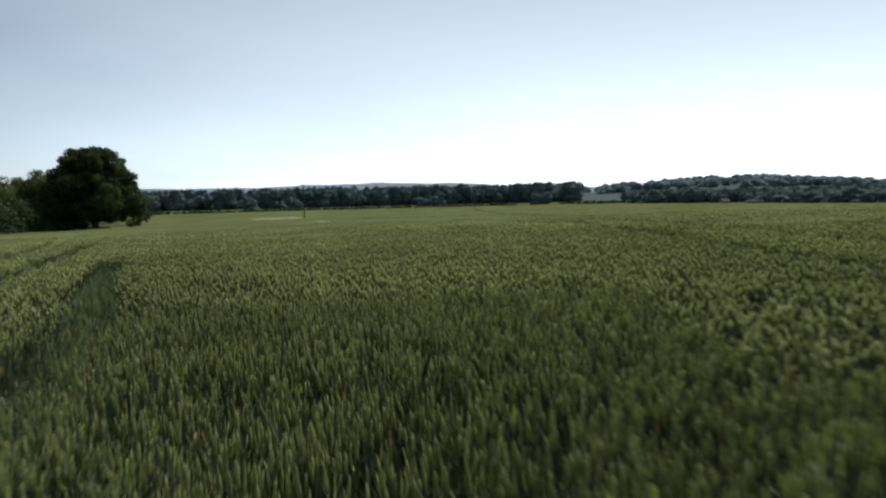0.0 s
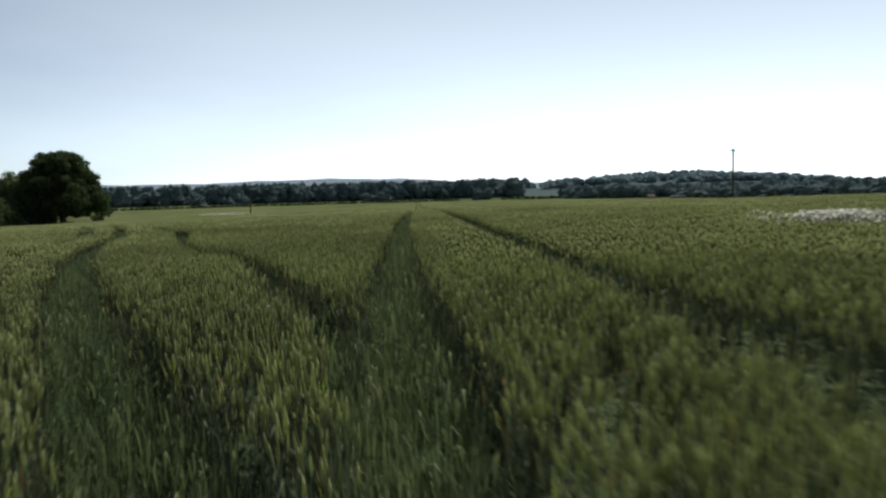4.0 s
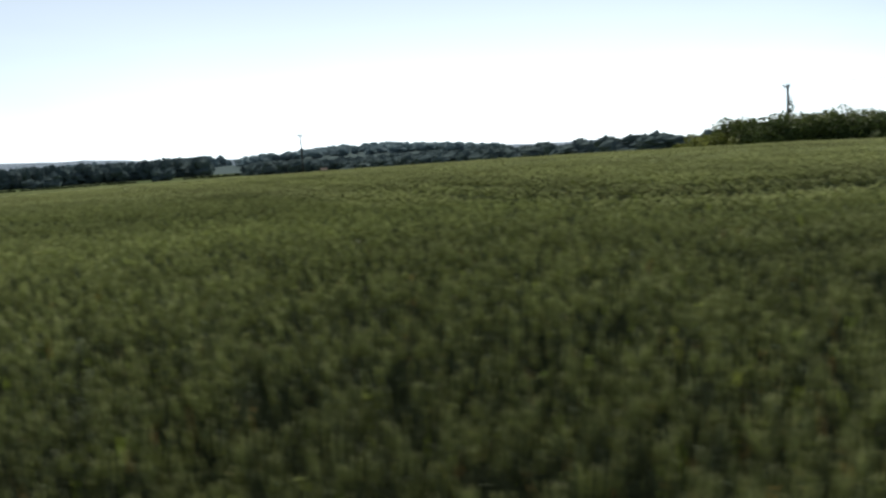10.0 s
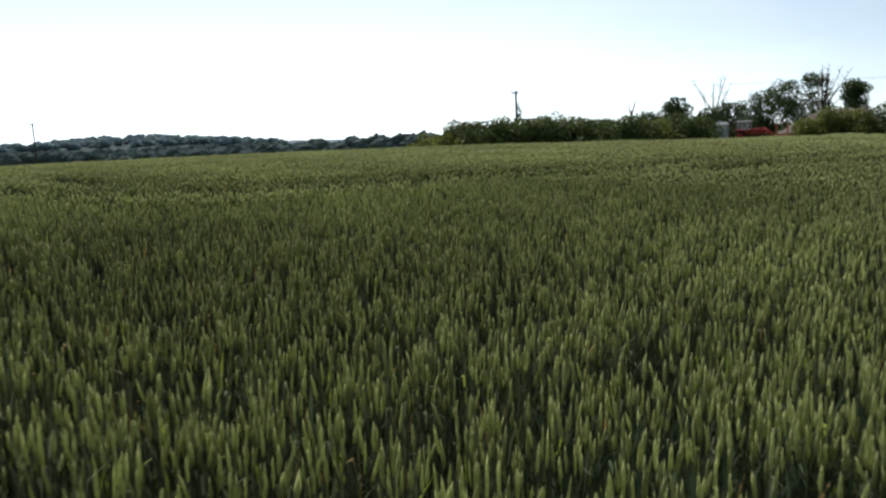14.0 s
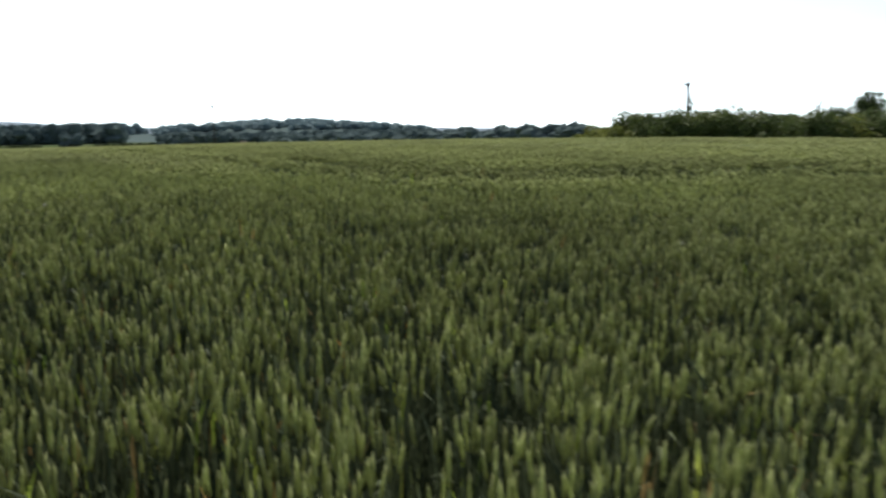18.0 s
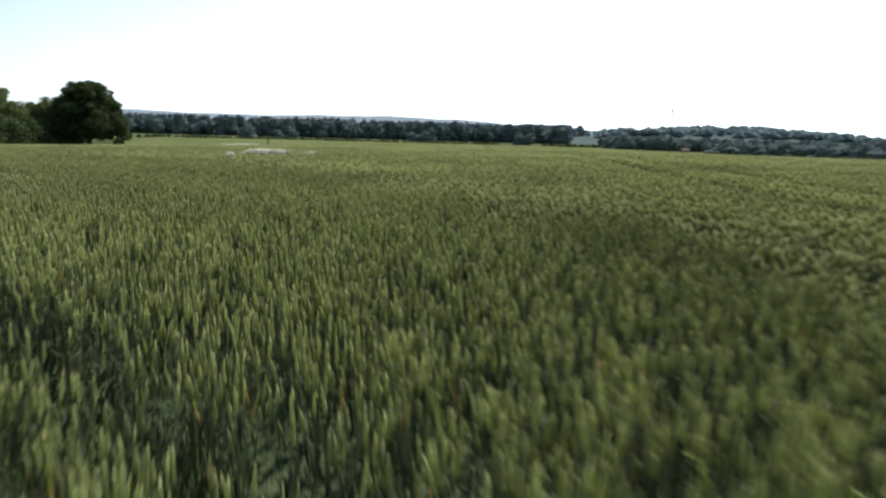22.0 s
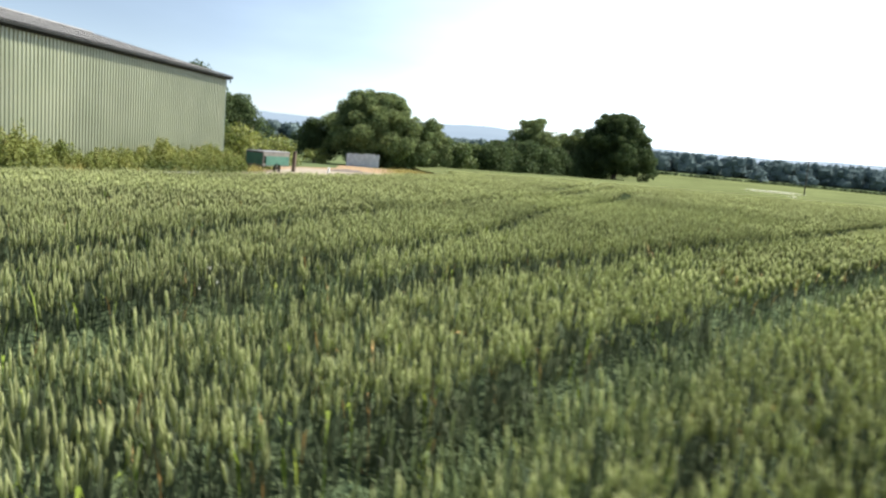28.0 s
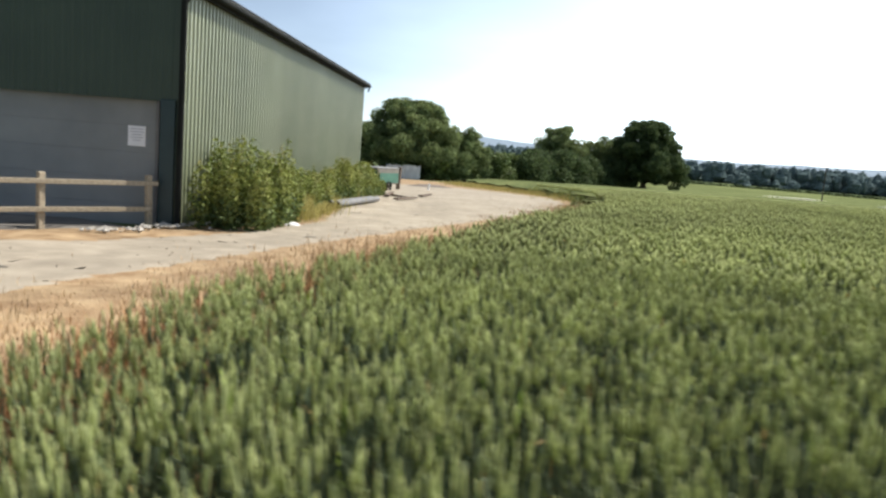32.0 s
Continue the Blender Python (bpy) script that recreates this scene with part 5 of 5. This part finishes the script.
implement = tagged(new("farm_implement"), "red folding farm implement standing beside the tractor", "implement")
implement.matrix_basis = pose(94.4, -16.6, lie1(94.4, -16.6), 0, 0, -75)
part("beam", box_mesh("beam", (2.6, 0.16, 0.16), M_RED, 0.02), implement, pose(0, 0, 0.7))
for k in range(6):
    part("tine", tubes_mesh("tine", [([(-1.2 + k * 0.48, 0, 0.75), (-1.2 + k * 0.48, -0.3, 0.45), (-1.2 + k * 0.48, -0.1, 0.0)], [0.04, 0.04, 0.03])], M_RED, 5), implement)
for sx in (-0.5, 0.5):
    part("mast", box_mesh("mast", (0.12, 0.12, 1.1), M_RED, 0.02), implement, pose(sx, 0.1, 0.7))
slab = tagged(new("concrete_block", box_mesh("concrete_block", (0.9, 0.5, 0.35), M_RUBBLE, 0.04)), "pale concrete block on the ground by the heap", "concrete block")
slab.matrix_basis = pose(92.9, -16.6, lie1(92.9, -16.6), 0, 0, 30)


# ---- overhead line ----
def line_pole(x, y, top, arm_turn, label):
    """A timber line pole with a crossarm and pin insulators; its foot lies in the crop."""
    z = lie1(x, y)
    t = tagged(new("utility_pole"), label, "utility pole", "poles of the overhead line")
    t.matrix_basis = pose(x, y, z, 0, 0, arm_turn)
    h = top - z
    part("pole", tubes_mesh("pole", [([(0, 0, -0.3), (0, 0, h * 0.5), (0, 0, h - 0.1)], [0.155, 0.135, 0.105])], M_POLE, 10), t)
    part("pole_cap", tubes_mesh("pole_cap", [([(0, 0, h - 0.12), (0, 0, h - 0.05), (0, 0, h - 0.02)], [0.12, 0.12, 0.01])], M_ZINC, 10), t)
    part("crossarm", box_mesh("crossarm", (1.5, 0.09, 0.1), M_POLE, 0.01), t, pose(0, 0.12, h - 0.32))
    for k in (-0.68, 0.0, 0.68):
        pin = part("insulator", tubes_mesh("insulator", [([(k, 0.12, h - 0.22), (k, 0.12, h - 0.14), (k, 0.12, h - 0.08), (k, 0.12, h + 0.02)], [0.02, 0.07, 0.06, 0.03])], M_INSULATOR, 8), t)
    for k in (-1, 1):
        part("brace", tubes_mesh("brace", [([(k * 0.55, 0.1, h - 0.3), (0, 0.1, h - 0.8)], [0.02, 0.02])], M_ZINC, 5), t)
    return t


LINE = [(-31.3, 166.7, 3.0), (53.5, 85.9, 4.85), (78.9, 4.3, 4.35)]
for (x, y, top), turn, label in zip(LINE, (-35, -58, -73), ("weathered timber line pole in the far crop", "weathered timber line pole with a short crossarm in the wheat", "timber line pole behind the bank, wrapped in ivy")):
    line_pole(x, y, top, turn + 90, label)
ivy_rng = np.random.default_rng(77)
ivy_pts, ivy_out = crown_points(ivy_rng, [(0, 0, 0.5, 0.32, 0.5), (0.12, -0.05, 1.1, 0.36, 0.5), (0.05, 0, 1.75, 0.26, 0.5)], 900)
ivy = tagged(new("ivy", raw("ivy", *leaf_quads(ivy_rng, ivy_pts, 0.16, ivy_out), M_OAK)), "dark ivy clump growing up the line pole", "ivy")
ivy.matrix_basis = pose(79.0, 4.2, 1.0)
for (x0, y0, z0), (x1, y1, z1) in zip(LINE, LINE[1:] + [(112.0, -90.0, 4.2)]):
    d = Vector((x1 - x0, y1 - y0, 0)).normalized()
    s = Vector((d.y, -d.x, 0))
    for off in (-0.68, 0.68):
        pts = []
        for k in range(15):
            f = k / 14
            pts.append((x0 + (x1 - x0) * f + s.x * off, y0 + (y1 - y0) * f + s.y * off, z0 + (z1 - z0) * f - 1.1 * 4 * f * (1 - f)))
        tagged(new("overhead_wire", tubes_mesh("overhead_wire", [(pts, [0.008] * 15)], M_WIRE, 4)), "thin sagging overhead wire between the poles", "overhead wire", "wires of the overhead line")


# ---- distant woods, hedges and hills ----
def woods(name, seed, line, depth, spacing, height, width, mat, label, category="woodland", leaf=2.2, quads=110, base=None):
    """A belt of far trees along a line of the plan, as one uneven mass."""
    rng = np.random.default_rng(seed)
    pts, outs, cores, shells = [], [], [], []
    lat, lon = np.meshgrid(np.linspace(-1.45, 1.45, 6), np.arange(8) * np.pi / 4, indexing="ij")
    ball = np.stack([np.cos(lat) * np.cos(lon), np.cos(lat) * np.sin(lon), np.sin(lat)], -1).reshape(-1, 3)
    skin = np.array([(8 * i + j, 8 * i + (j + 1) % 8, 8 * i + 8 + (j + 1) % 8, 8 * i + 8 + j) for i in range(5) for j in range(8)])
    for (x0, y0), (x1, y1) in zip(line, line[1:]):
        length = math.dist((x0, y0), (x1, y1))
        d = np.array([x1 - x0, y1 - y0]) / length
        for k in range(max(1, int(length / spacing * max(1.0, depth / spacing * 0.7)))):
            p = np.array([x0, y0]) + d * rng.uniform(0, length) + np.array([-d[1], d[0]]) * rng.uniform(0, depth)
            h, w = height * rng.uniform(0.72, 1.12), width * rng.uniform(0.7, 1.25)
            z = (lie1(p[0], p[1]) if base is None else base(p[0], p[1]))
            lumps = [(p[0] + rng.normal(0, w * 0.18), p[1] + rng.normal(0, w * 0.18), z + h * q, w * r, h * v) for q, r, v in ((0.68, 0.42, 0.33), (0.42, 0.52, 0.4), (0.2, 0.5, 0.24))]
            for lx, ly, lz, lr, lv in lumps:
                n = quads // 4
                shells.append(skin + 48 * len(cores))
                cores.append(np.array([lx, ly, lz]) + ball * (0.9 + 0.16 * rng.normal(size=(48, 1))) * np.array([lr, lr, lv]))
                u = rng.normal(size=(n, 3))
                u /= np.linalg.norm(u, axis=1, keepdims=True)
                pts.append(np.array([lx, ly, lz]) + u * rng.uniform(0.85, 1.08, n)[:, None] * np.array([lr, lr, lv]))
                outs.append(u)
    pts, outs = np.concatenate(pts), np.concatenate(outs)
    v, f = leaf_quads(rng, pts, leaf * 0.6, outs, 0.5)
    v, f = np.concatenate([v, *cores]), np.concatenate([f, np.concatenate(shells) + len(v)])
    return tagged(new(name, raw(name, v, f, mat)), label, category, kind="stuff")


def polar(az, d):
    return (12 + d * math.sin(radians(az)), -30 + d * math.cos(radians(az)))


def hill_z(x, y):
    """The wooded hill to the north-east."""
    return lie1(x, y) + 19.0 * math.exp(-(((x - 460) / 190) ** 2 + ((y - 1180) / 260) ** 2)) + 4.0 * math.exp(-(((x - 230) / 120) ** 2 + ((y - 1250) / 200) ** 2))


# belts in M_FAR and M_FARTHER carry their haze in the colour
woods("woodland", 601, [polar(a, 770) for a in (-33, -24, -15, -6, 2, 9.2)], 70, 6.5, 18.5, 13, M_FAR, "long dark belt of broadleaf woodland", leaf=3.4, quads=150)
woods("woodland", 602, [polar(a, 1380) for a in (-4, 3, 10.2)], 60, 8, 26, 15, M_FARTHER, "woodland on the farther rise, haze in its leaf colour", leaf=4.5, quads=150)
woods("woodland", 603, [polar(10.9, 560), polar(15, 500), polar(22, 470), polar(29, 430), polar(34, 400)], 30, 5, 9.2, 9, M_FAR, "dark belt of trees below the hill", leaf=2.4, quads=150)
woods("woodland", 604, [polar(11, 1150), polar(14, 1150), polar(18, 1130), polar(22, 1120), polar(27, 1130), polar(32, 1150)], 320, 17, 13, 17, M_FARTHER, "trees covering the low hill, haze in their leaf colour", leaf=5.0, quads=90, base=hill_z)
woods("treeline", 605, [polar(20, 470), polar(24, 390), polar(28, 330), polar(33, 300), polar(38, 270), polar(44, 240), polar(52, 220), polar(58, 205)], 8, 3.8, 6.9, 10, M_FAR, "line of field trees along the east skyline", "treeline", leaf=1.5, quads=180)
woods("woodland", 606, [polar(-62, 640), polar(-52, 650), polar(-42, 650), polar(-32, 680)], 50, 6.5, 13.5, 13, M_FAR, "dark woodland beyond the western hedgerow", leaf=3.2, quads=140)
woods("hedge", 607, [(-190, 455), (-120, 490), (-40, 512), (52, 530)], 2, 1.3, 2.4, 3.8, M_OAK, "low clipped hedge across the far fields", "hedge", leaf=1.3, quads=45)
woods("hedge", 608, [(90, 560), (150, 575), (240, 560)], 2, 2.0, 2.4, 4, M_OAK, "low hedge on the far field edge", "hedge", leaf=0.8, quads=40)
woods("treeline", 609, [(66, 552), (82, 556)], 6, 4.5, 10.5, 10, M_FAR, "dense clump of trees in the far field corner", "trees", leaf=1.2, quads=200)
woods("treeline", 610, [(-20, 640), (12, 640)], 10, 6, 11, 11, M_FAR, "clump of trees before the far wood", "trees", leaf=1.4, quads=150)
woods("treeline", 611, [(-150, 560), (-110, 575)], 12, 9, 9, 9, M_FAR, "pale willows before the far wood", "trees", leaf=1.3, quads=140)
hx, hy = np.linspace(0, 1000, 60), np.linspace(700, 1700, 60)
HX, HY = np.meshgrid(hx, hy, indexing="ij")
HZ = np.vectorize(hill_z)(HX, HY) - 0.3
tagged(new("far_hill", raw("far_hill", np.stack([HX, HY, HZ], -1).reshape(-1, 3), grid_faces(60, 60), M_FAR, True)), "low wooded hill with haze in its colour", "hill", kind="structure")
# blue ridge on the horizon, glowing faintly in place of haze
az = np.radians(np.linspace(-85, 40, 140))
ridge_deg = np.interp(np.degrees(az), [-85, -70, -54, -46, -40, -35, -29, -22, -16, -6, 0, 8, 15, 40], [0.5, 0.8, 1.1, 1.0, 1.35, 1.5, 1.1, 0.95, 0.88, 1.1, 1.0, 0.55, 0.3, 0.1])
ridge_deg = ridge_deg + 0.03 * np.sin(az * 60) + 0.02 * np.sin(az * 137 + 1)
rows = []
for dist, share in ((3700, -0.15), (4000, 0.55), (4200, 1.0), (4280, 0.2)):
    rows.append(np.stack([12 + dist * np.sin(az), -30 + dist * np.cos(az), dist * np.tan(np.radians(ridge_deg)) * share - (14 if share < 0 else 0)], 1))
tagged(new("backdrop", raw("backdrop", np.concatenate(rows), grid_faces(4, len(az)), M_RIDGE, True)), "line of downs on the horizon, glowing pale blue for haze", "hills", kind="structure")
cottage = tagged(new("cottage"), "tiny pale cottage at the wood edge far off", "house")
cottage.matrix_basis = pose(*polar(18.1, 455), lie1(*polar(18.1, 455)) - 0.3, 0, 0, 20) @ Matrix.Scale(0.55, 4)
part("wall", box_mesh("wall", (9, 6, 4.2), M_RUBBLE, 0.02), cottage)
bm = bmesh.new()
vs = [bm.verts.new(p) for p in ((-4.8, -3.4, 4.1), (4.8, -3.4, 4.1), (4.8, 3.4, 4.1), (-4.8, 3.4, 4.1), (-4.8, 0, 6.6), (4.8, 0, 6.6))]
for f in ((0, 1, 5, 4), (2, 3, 4, 5), (1, 2, 5), (3, 0, 4), (3, 2, 1, 0)):
    bm.faces.new([vs[i] for i in f])
part("roof", from_bm("roof", bm, M_PLANK), cottage)
for k in (-2.6, 2.6):
    part("window", box_mesh("window", (1.0, 0.06, 1.1), M_BLACK, 0.0), cottage, pose(k, -3.02, 1.3))


# ---- flowers and weeds in the crop ----
def mayweed(seed, x, y, w, d, count, label, top=0.86, big=1.0):
    """A patch of white daisies: small petal discs over thin stems."""
    rng = np.random.default_rng(seed)
    hubs = rng.uniform(-1, 1, (max(3, count // 150), 2)) * rng.uniform(0.2, 1.0, (max(3, count // 150), 1))
    p = (hubs[rng.integers(0, len(hubs), count)] * 0.5 + rng.normal(0, 0.09, (count, 2))) * np.array([w, d])
    z = rng.uniform(0.55, 1.0, count) * top
    gz = lie(x + p[:, 0], y + p[:, 1]) - lie1(x, y)
    c = np.stack([p[:, 0], p[:, 1], z + gz], 1)
    r, v, f = rng.uniform(0.011, 0.02, count) * big, [], []
    tilt = rng.normal(0, 0.8, (count, 2))
    for k in range(6):
        a = 2 * math.pi * k / 6
        dx, dy = r * math.cos(a), r * math.sin(a)
        v.append(c + np.stack([dx, dy, dx * tilt[:, 0] + dy * tilt[:, 1]], 1))
    v = np.stack(v, 1).reshape(-1, 3)
    f = np.arange(6 * count).reshape(-1, 6)
    t = tagged(new("mayweed_patch"), label, "wildflowers", "mayweed patches", kind="stuff")
    t.matrix_basis = pose(x, y, lie1(x, y))
    part("flower_heads", raw("flower_heads", v, f, M_FLOWER), t)
    s = np.array([0.003, 0, 0])
    sv = np.stack([c - [0, 0, 0.01] - s, c - [0, 0, 0.01] + s, c - np.stack([0 * z, 0 * z, z * 0.6], 1)], 1).reshape(-1, 3)
    part("stalks", raw("stalks", sv, np.arange(3 * count).reshape(-1, 3), M_BLADE), t)


mayweed(801, 12.0, -6.0, 1.7, 3.6, 3200, "drift of white mayweed flowers in the wheat", 1.02)
mayweed(802, 13.2, -4.6, 1.2, 2.2, 260, "thin scatter of white mayweed in the wheat", 0.95)
mayweed(803, 12.05, -10.7, 0.6, 0.6, 420, "small clump of white mayweed in the wheat", 0.98)
mayweed(804, 5.4, -23.05, 0.4, 0.5, 60, "few white mayweed flowers beside the wheel marks", 0.8)
mayweed(805, 4.1, -22.0, 0.7, 0.6, 24, "few white mayweed flowers beside the wheel marks", 0.92)
mayweed(806, -34.5, 157.0, 13.0, 3.0, 4200, "pale strip of mayweed beside the far pole", 1.12, 2.2)
mayweed(807, -10.0, 60.0, 2.6, 1.0, 160, "thin scatter of white mayweed far out in the crop", 1.0, 1.5)
srng = np.random.default_rng(88)
for k in range(15):
    f = srng.uniform(0, 1)
    x, y = np.interp(f, [0, 0.4, 0.6, 1], [2.5, 12.0, 19.0, 24.0]) + srng.normal(0, 1.5), np.interp(f, [0, 0.4, 0.6, 1], [-12.0, -34.0, -40.0, -44.0]) + srng.normal(0, 1.5)
    mayweed(900 + k, float(x), float(y), 0.5, 0.5, int(srng.integers(2, 6)), "a few single white daisies among the ears", 0.8, 0.6)


def thistle(seed, x, y, top, label):
    """A tall creeping thistle: ridged stem, spiny leaves, tufted flower heads."""
    rng = np.random.default_rng(seed)
    t = tagged(new("thistle"), label, "thistle", "thistles at the field edge")
    t.matrix_basis = pose(x, y, lie1(x, y))
    height = top - lie1(x, y)
    stems, heads, leaves, outs = [], [], [], []
    for k in range(5):
        a, r = rng.uniform(0, 6.28), rng.uniform(0.01, 0.07) * (1 if k < 2 else 1.6)
        tip = (math.cos(a) * r, math.sin(a) * r, height * (rng.uniform(0.985, 1.0) if k < 2 else rng.uniform(0.8, 0.93)))
        stems.append(([(0, 0, 0), (tip[0] * 0.3, tip[1] * 0.3, height * 0.6), tip], [0.005, 0.004, 0.002]))
        heads.append(tip)
        for q in np.linspace(0.3, 0.96, 70):
            leaves.append((tip[0] * q + rng.normal(0, 0.05 * (1.1 - q)), tip[1] * q + rng.normal(0, 0.05 * (1.1 - q)), height * q))
            outs.append((rng.normal(), rng.normal(), 0.4))
    for way in stems:
        part("stem", tubes_mesh("stem", [way], M_BRAMBLE, 5), t)
    part("leaves", raw("leaves", *leaf_quads(rng, np.array(leaves), 0.022, np.array(outs), 0.6), M_YELLOW), t)
    for x0, y0, z0 in heads:
        bulb = part("flower_head", tubes_mesh("flower_head", [([(x0, y0, z0 - 0.012), (x0, y0, z0 - 0.004), (x0, y0, z0 + 0.003)], [0.002, 0.0055, 0.004])], M_GRASS, 7), t)
        d = rng.normal(size=(44, 3))
        d[:, 2] = np.abs(d[:, 2]) + 0.35
        d /= np.linalg.norm(d, axis=1, keepdims=True)
        part("tuft", raw("tuft", *leaf_quads(rng, np.array([x0, y0, z0]) + d * 0.011, 0.015, d, 0.6), M_THISTLE), bulb, None, "pale purple tuft")


thistle(821, 19.71, -47.28, -0.34, "tall thistle with pale purple heads at the crop edge")
thistle(822, 19.56, -47.26, -0.39, "thistle in flower at the crop edge")
thistle(823, 19.86, -47.2, -0.48, "shorter thistle in flower at the crop edge")


def seeding_grass(name, seed, x, y, spreadw, count, height, label):
    """A clump of tall grass with drooping pale seed heads."""
    rng = np.random.default_rng(seed)
    t = tagged(new(name), label, "seeding grass", "grass clumps at the field edge")
    t.matrix_basis = pose(x, y, lie1(x, y))
    stems, pts, outs = [], [], []
    for k in range(count):
        bx, by = rng.normal(0, spreadw / 3, 2)
        a, h = rng.uniform(0, 6.28), height * rng.uniform(0.75, 1.08)
        bend = rng.uniform(0.06, 0.2)
        top = Vector((bx + math.cos(a) * bend, by + math.sin(a) * bend, h))
        stems.append(([(bx, by, 0), (bx + math.cos(a) * bend * 0.3, by + math.sin(a) * bend * 0.3, h * 0.7), tuple(top)], [0.003, 0.0025, 0.0012]))
        for q in rng.uniform(0, 1, 90):
            p = top + Vector((math.cos(a) * bend * q * 0.8, math.sin(a) * bend * q * 0.8, -0.17 * q + 0.02))
            pts.append((p.x + rng.normal(0, 0.012 + 0.014 * q), p.y + rng.normal(0, 0.012 + 0.014 * q), p.z))
            outs.append((0, 0, 0.2))
    part("stems", tubes_mesh("stems", stems, M_YELLOW, 3), t)
    part("seed_heads", raw("seed_heads", *leaf_quads(rng, np.array(pts), 0.0095, np.array(outs), 1.0), M_SEED), t, None, "pale drooping seed heads")


M_WEED = material("yellow-green weed leaves", (0.24, 0.28, 0.07), (0.40, 0.42, 0.13), 5.0, 0.7, translucent=0.45, island=0.35)
M_SEED = material("pale grass seed", (0.45, 0.43, 0.24), (0.60, 0.56, 0.34), 6.0, 0.85, translucent=0.5, island=0.3)
for k, (x, y, n, h) in enumerate(((19.46, -46.84, 18, 1.02), (19.4, -46.5, 14, 1.0), (19.62, -46.95, 12, 1.0), (19.2, -46.78, 12, 0.98), (19.3, -47.12, 10, 0.94), (19.05, -46.55, 9, 0.95))):
    seeding_grass("seeding_grass", 840 + k, x, y, 0.28, n, h, "clump of tall grass with pale seed heads at the crop edge")
for k in range(14):
    x, y = 19.95 + srng.uniform(-0.45, 0.4), -47.15 + srng.uniform(-0.3, 0.4)
    bush(870 + k, float(x), float(y), lie1(x, y), 0.26, 0.26, 0.86 + 0.08 * (k % 3), M_WEED if k % 4 else M_GRASS, "bright yellow-green weed among the wheat stems", "weed", 0.035, 900, 6, float(srng.uniform(0, 90)), "weeds at the field edge", 4)
tufts("grass", 890, [(17.4, -47.9), (19.6, -47.95), (20.8, -48.0), (22.4, -48.2), (24.5, -49.2), (28.0, -51.2)], 0.45, 2600, 0.24, M_GRASS, "rank grass along the crop edge", "grass")
tufts("dry_grass", 891, [(17.4, -48.0), (19.6, -48.0), (20.8, -48.05), (22.4, -48.3), (24.5, -49.3)], 0.6, 1200, 0.26, M_YELLOW, "dying yellow grass along the crop edge", "dry grass")
# soil strip coloured dark for the shade beside the crop
draped("bare_soil", [(16.0, -50.5), (16.0, -47.6), (18.2, -47.2), (19.6, -46.6), (22.0, -46.2), (24.0, -46.6), (28.5, -49.0), (28.5, -52.5)], 0.15, 0.015, M_EARTH_SHADE, "soil at the crop edge, darkened for the crop's shade", category="soil", rag=0.03)
tufts("dead_leaves", 892, [(18.2, -47.75), (19.2, -47.35), (19.65, -47.4), (20.1, -47.65), (20.7, -47.9), (21.6, -48.05), (22.8, -48.25), (25.5, -49.25)], 0.2, 900, 0.3, M_RUSTY, "brown dead leaves among the outer wheat stems", "dead leaves", 0.0, 1.1)
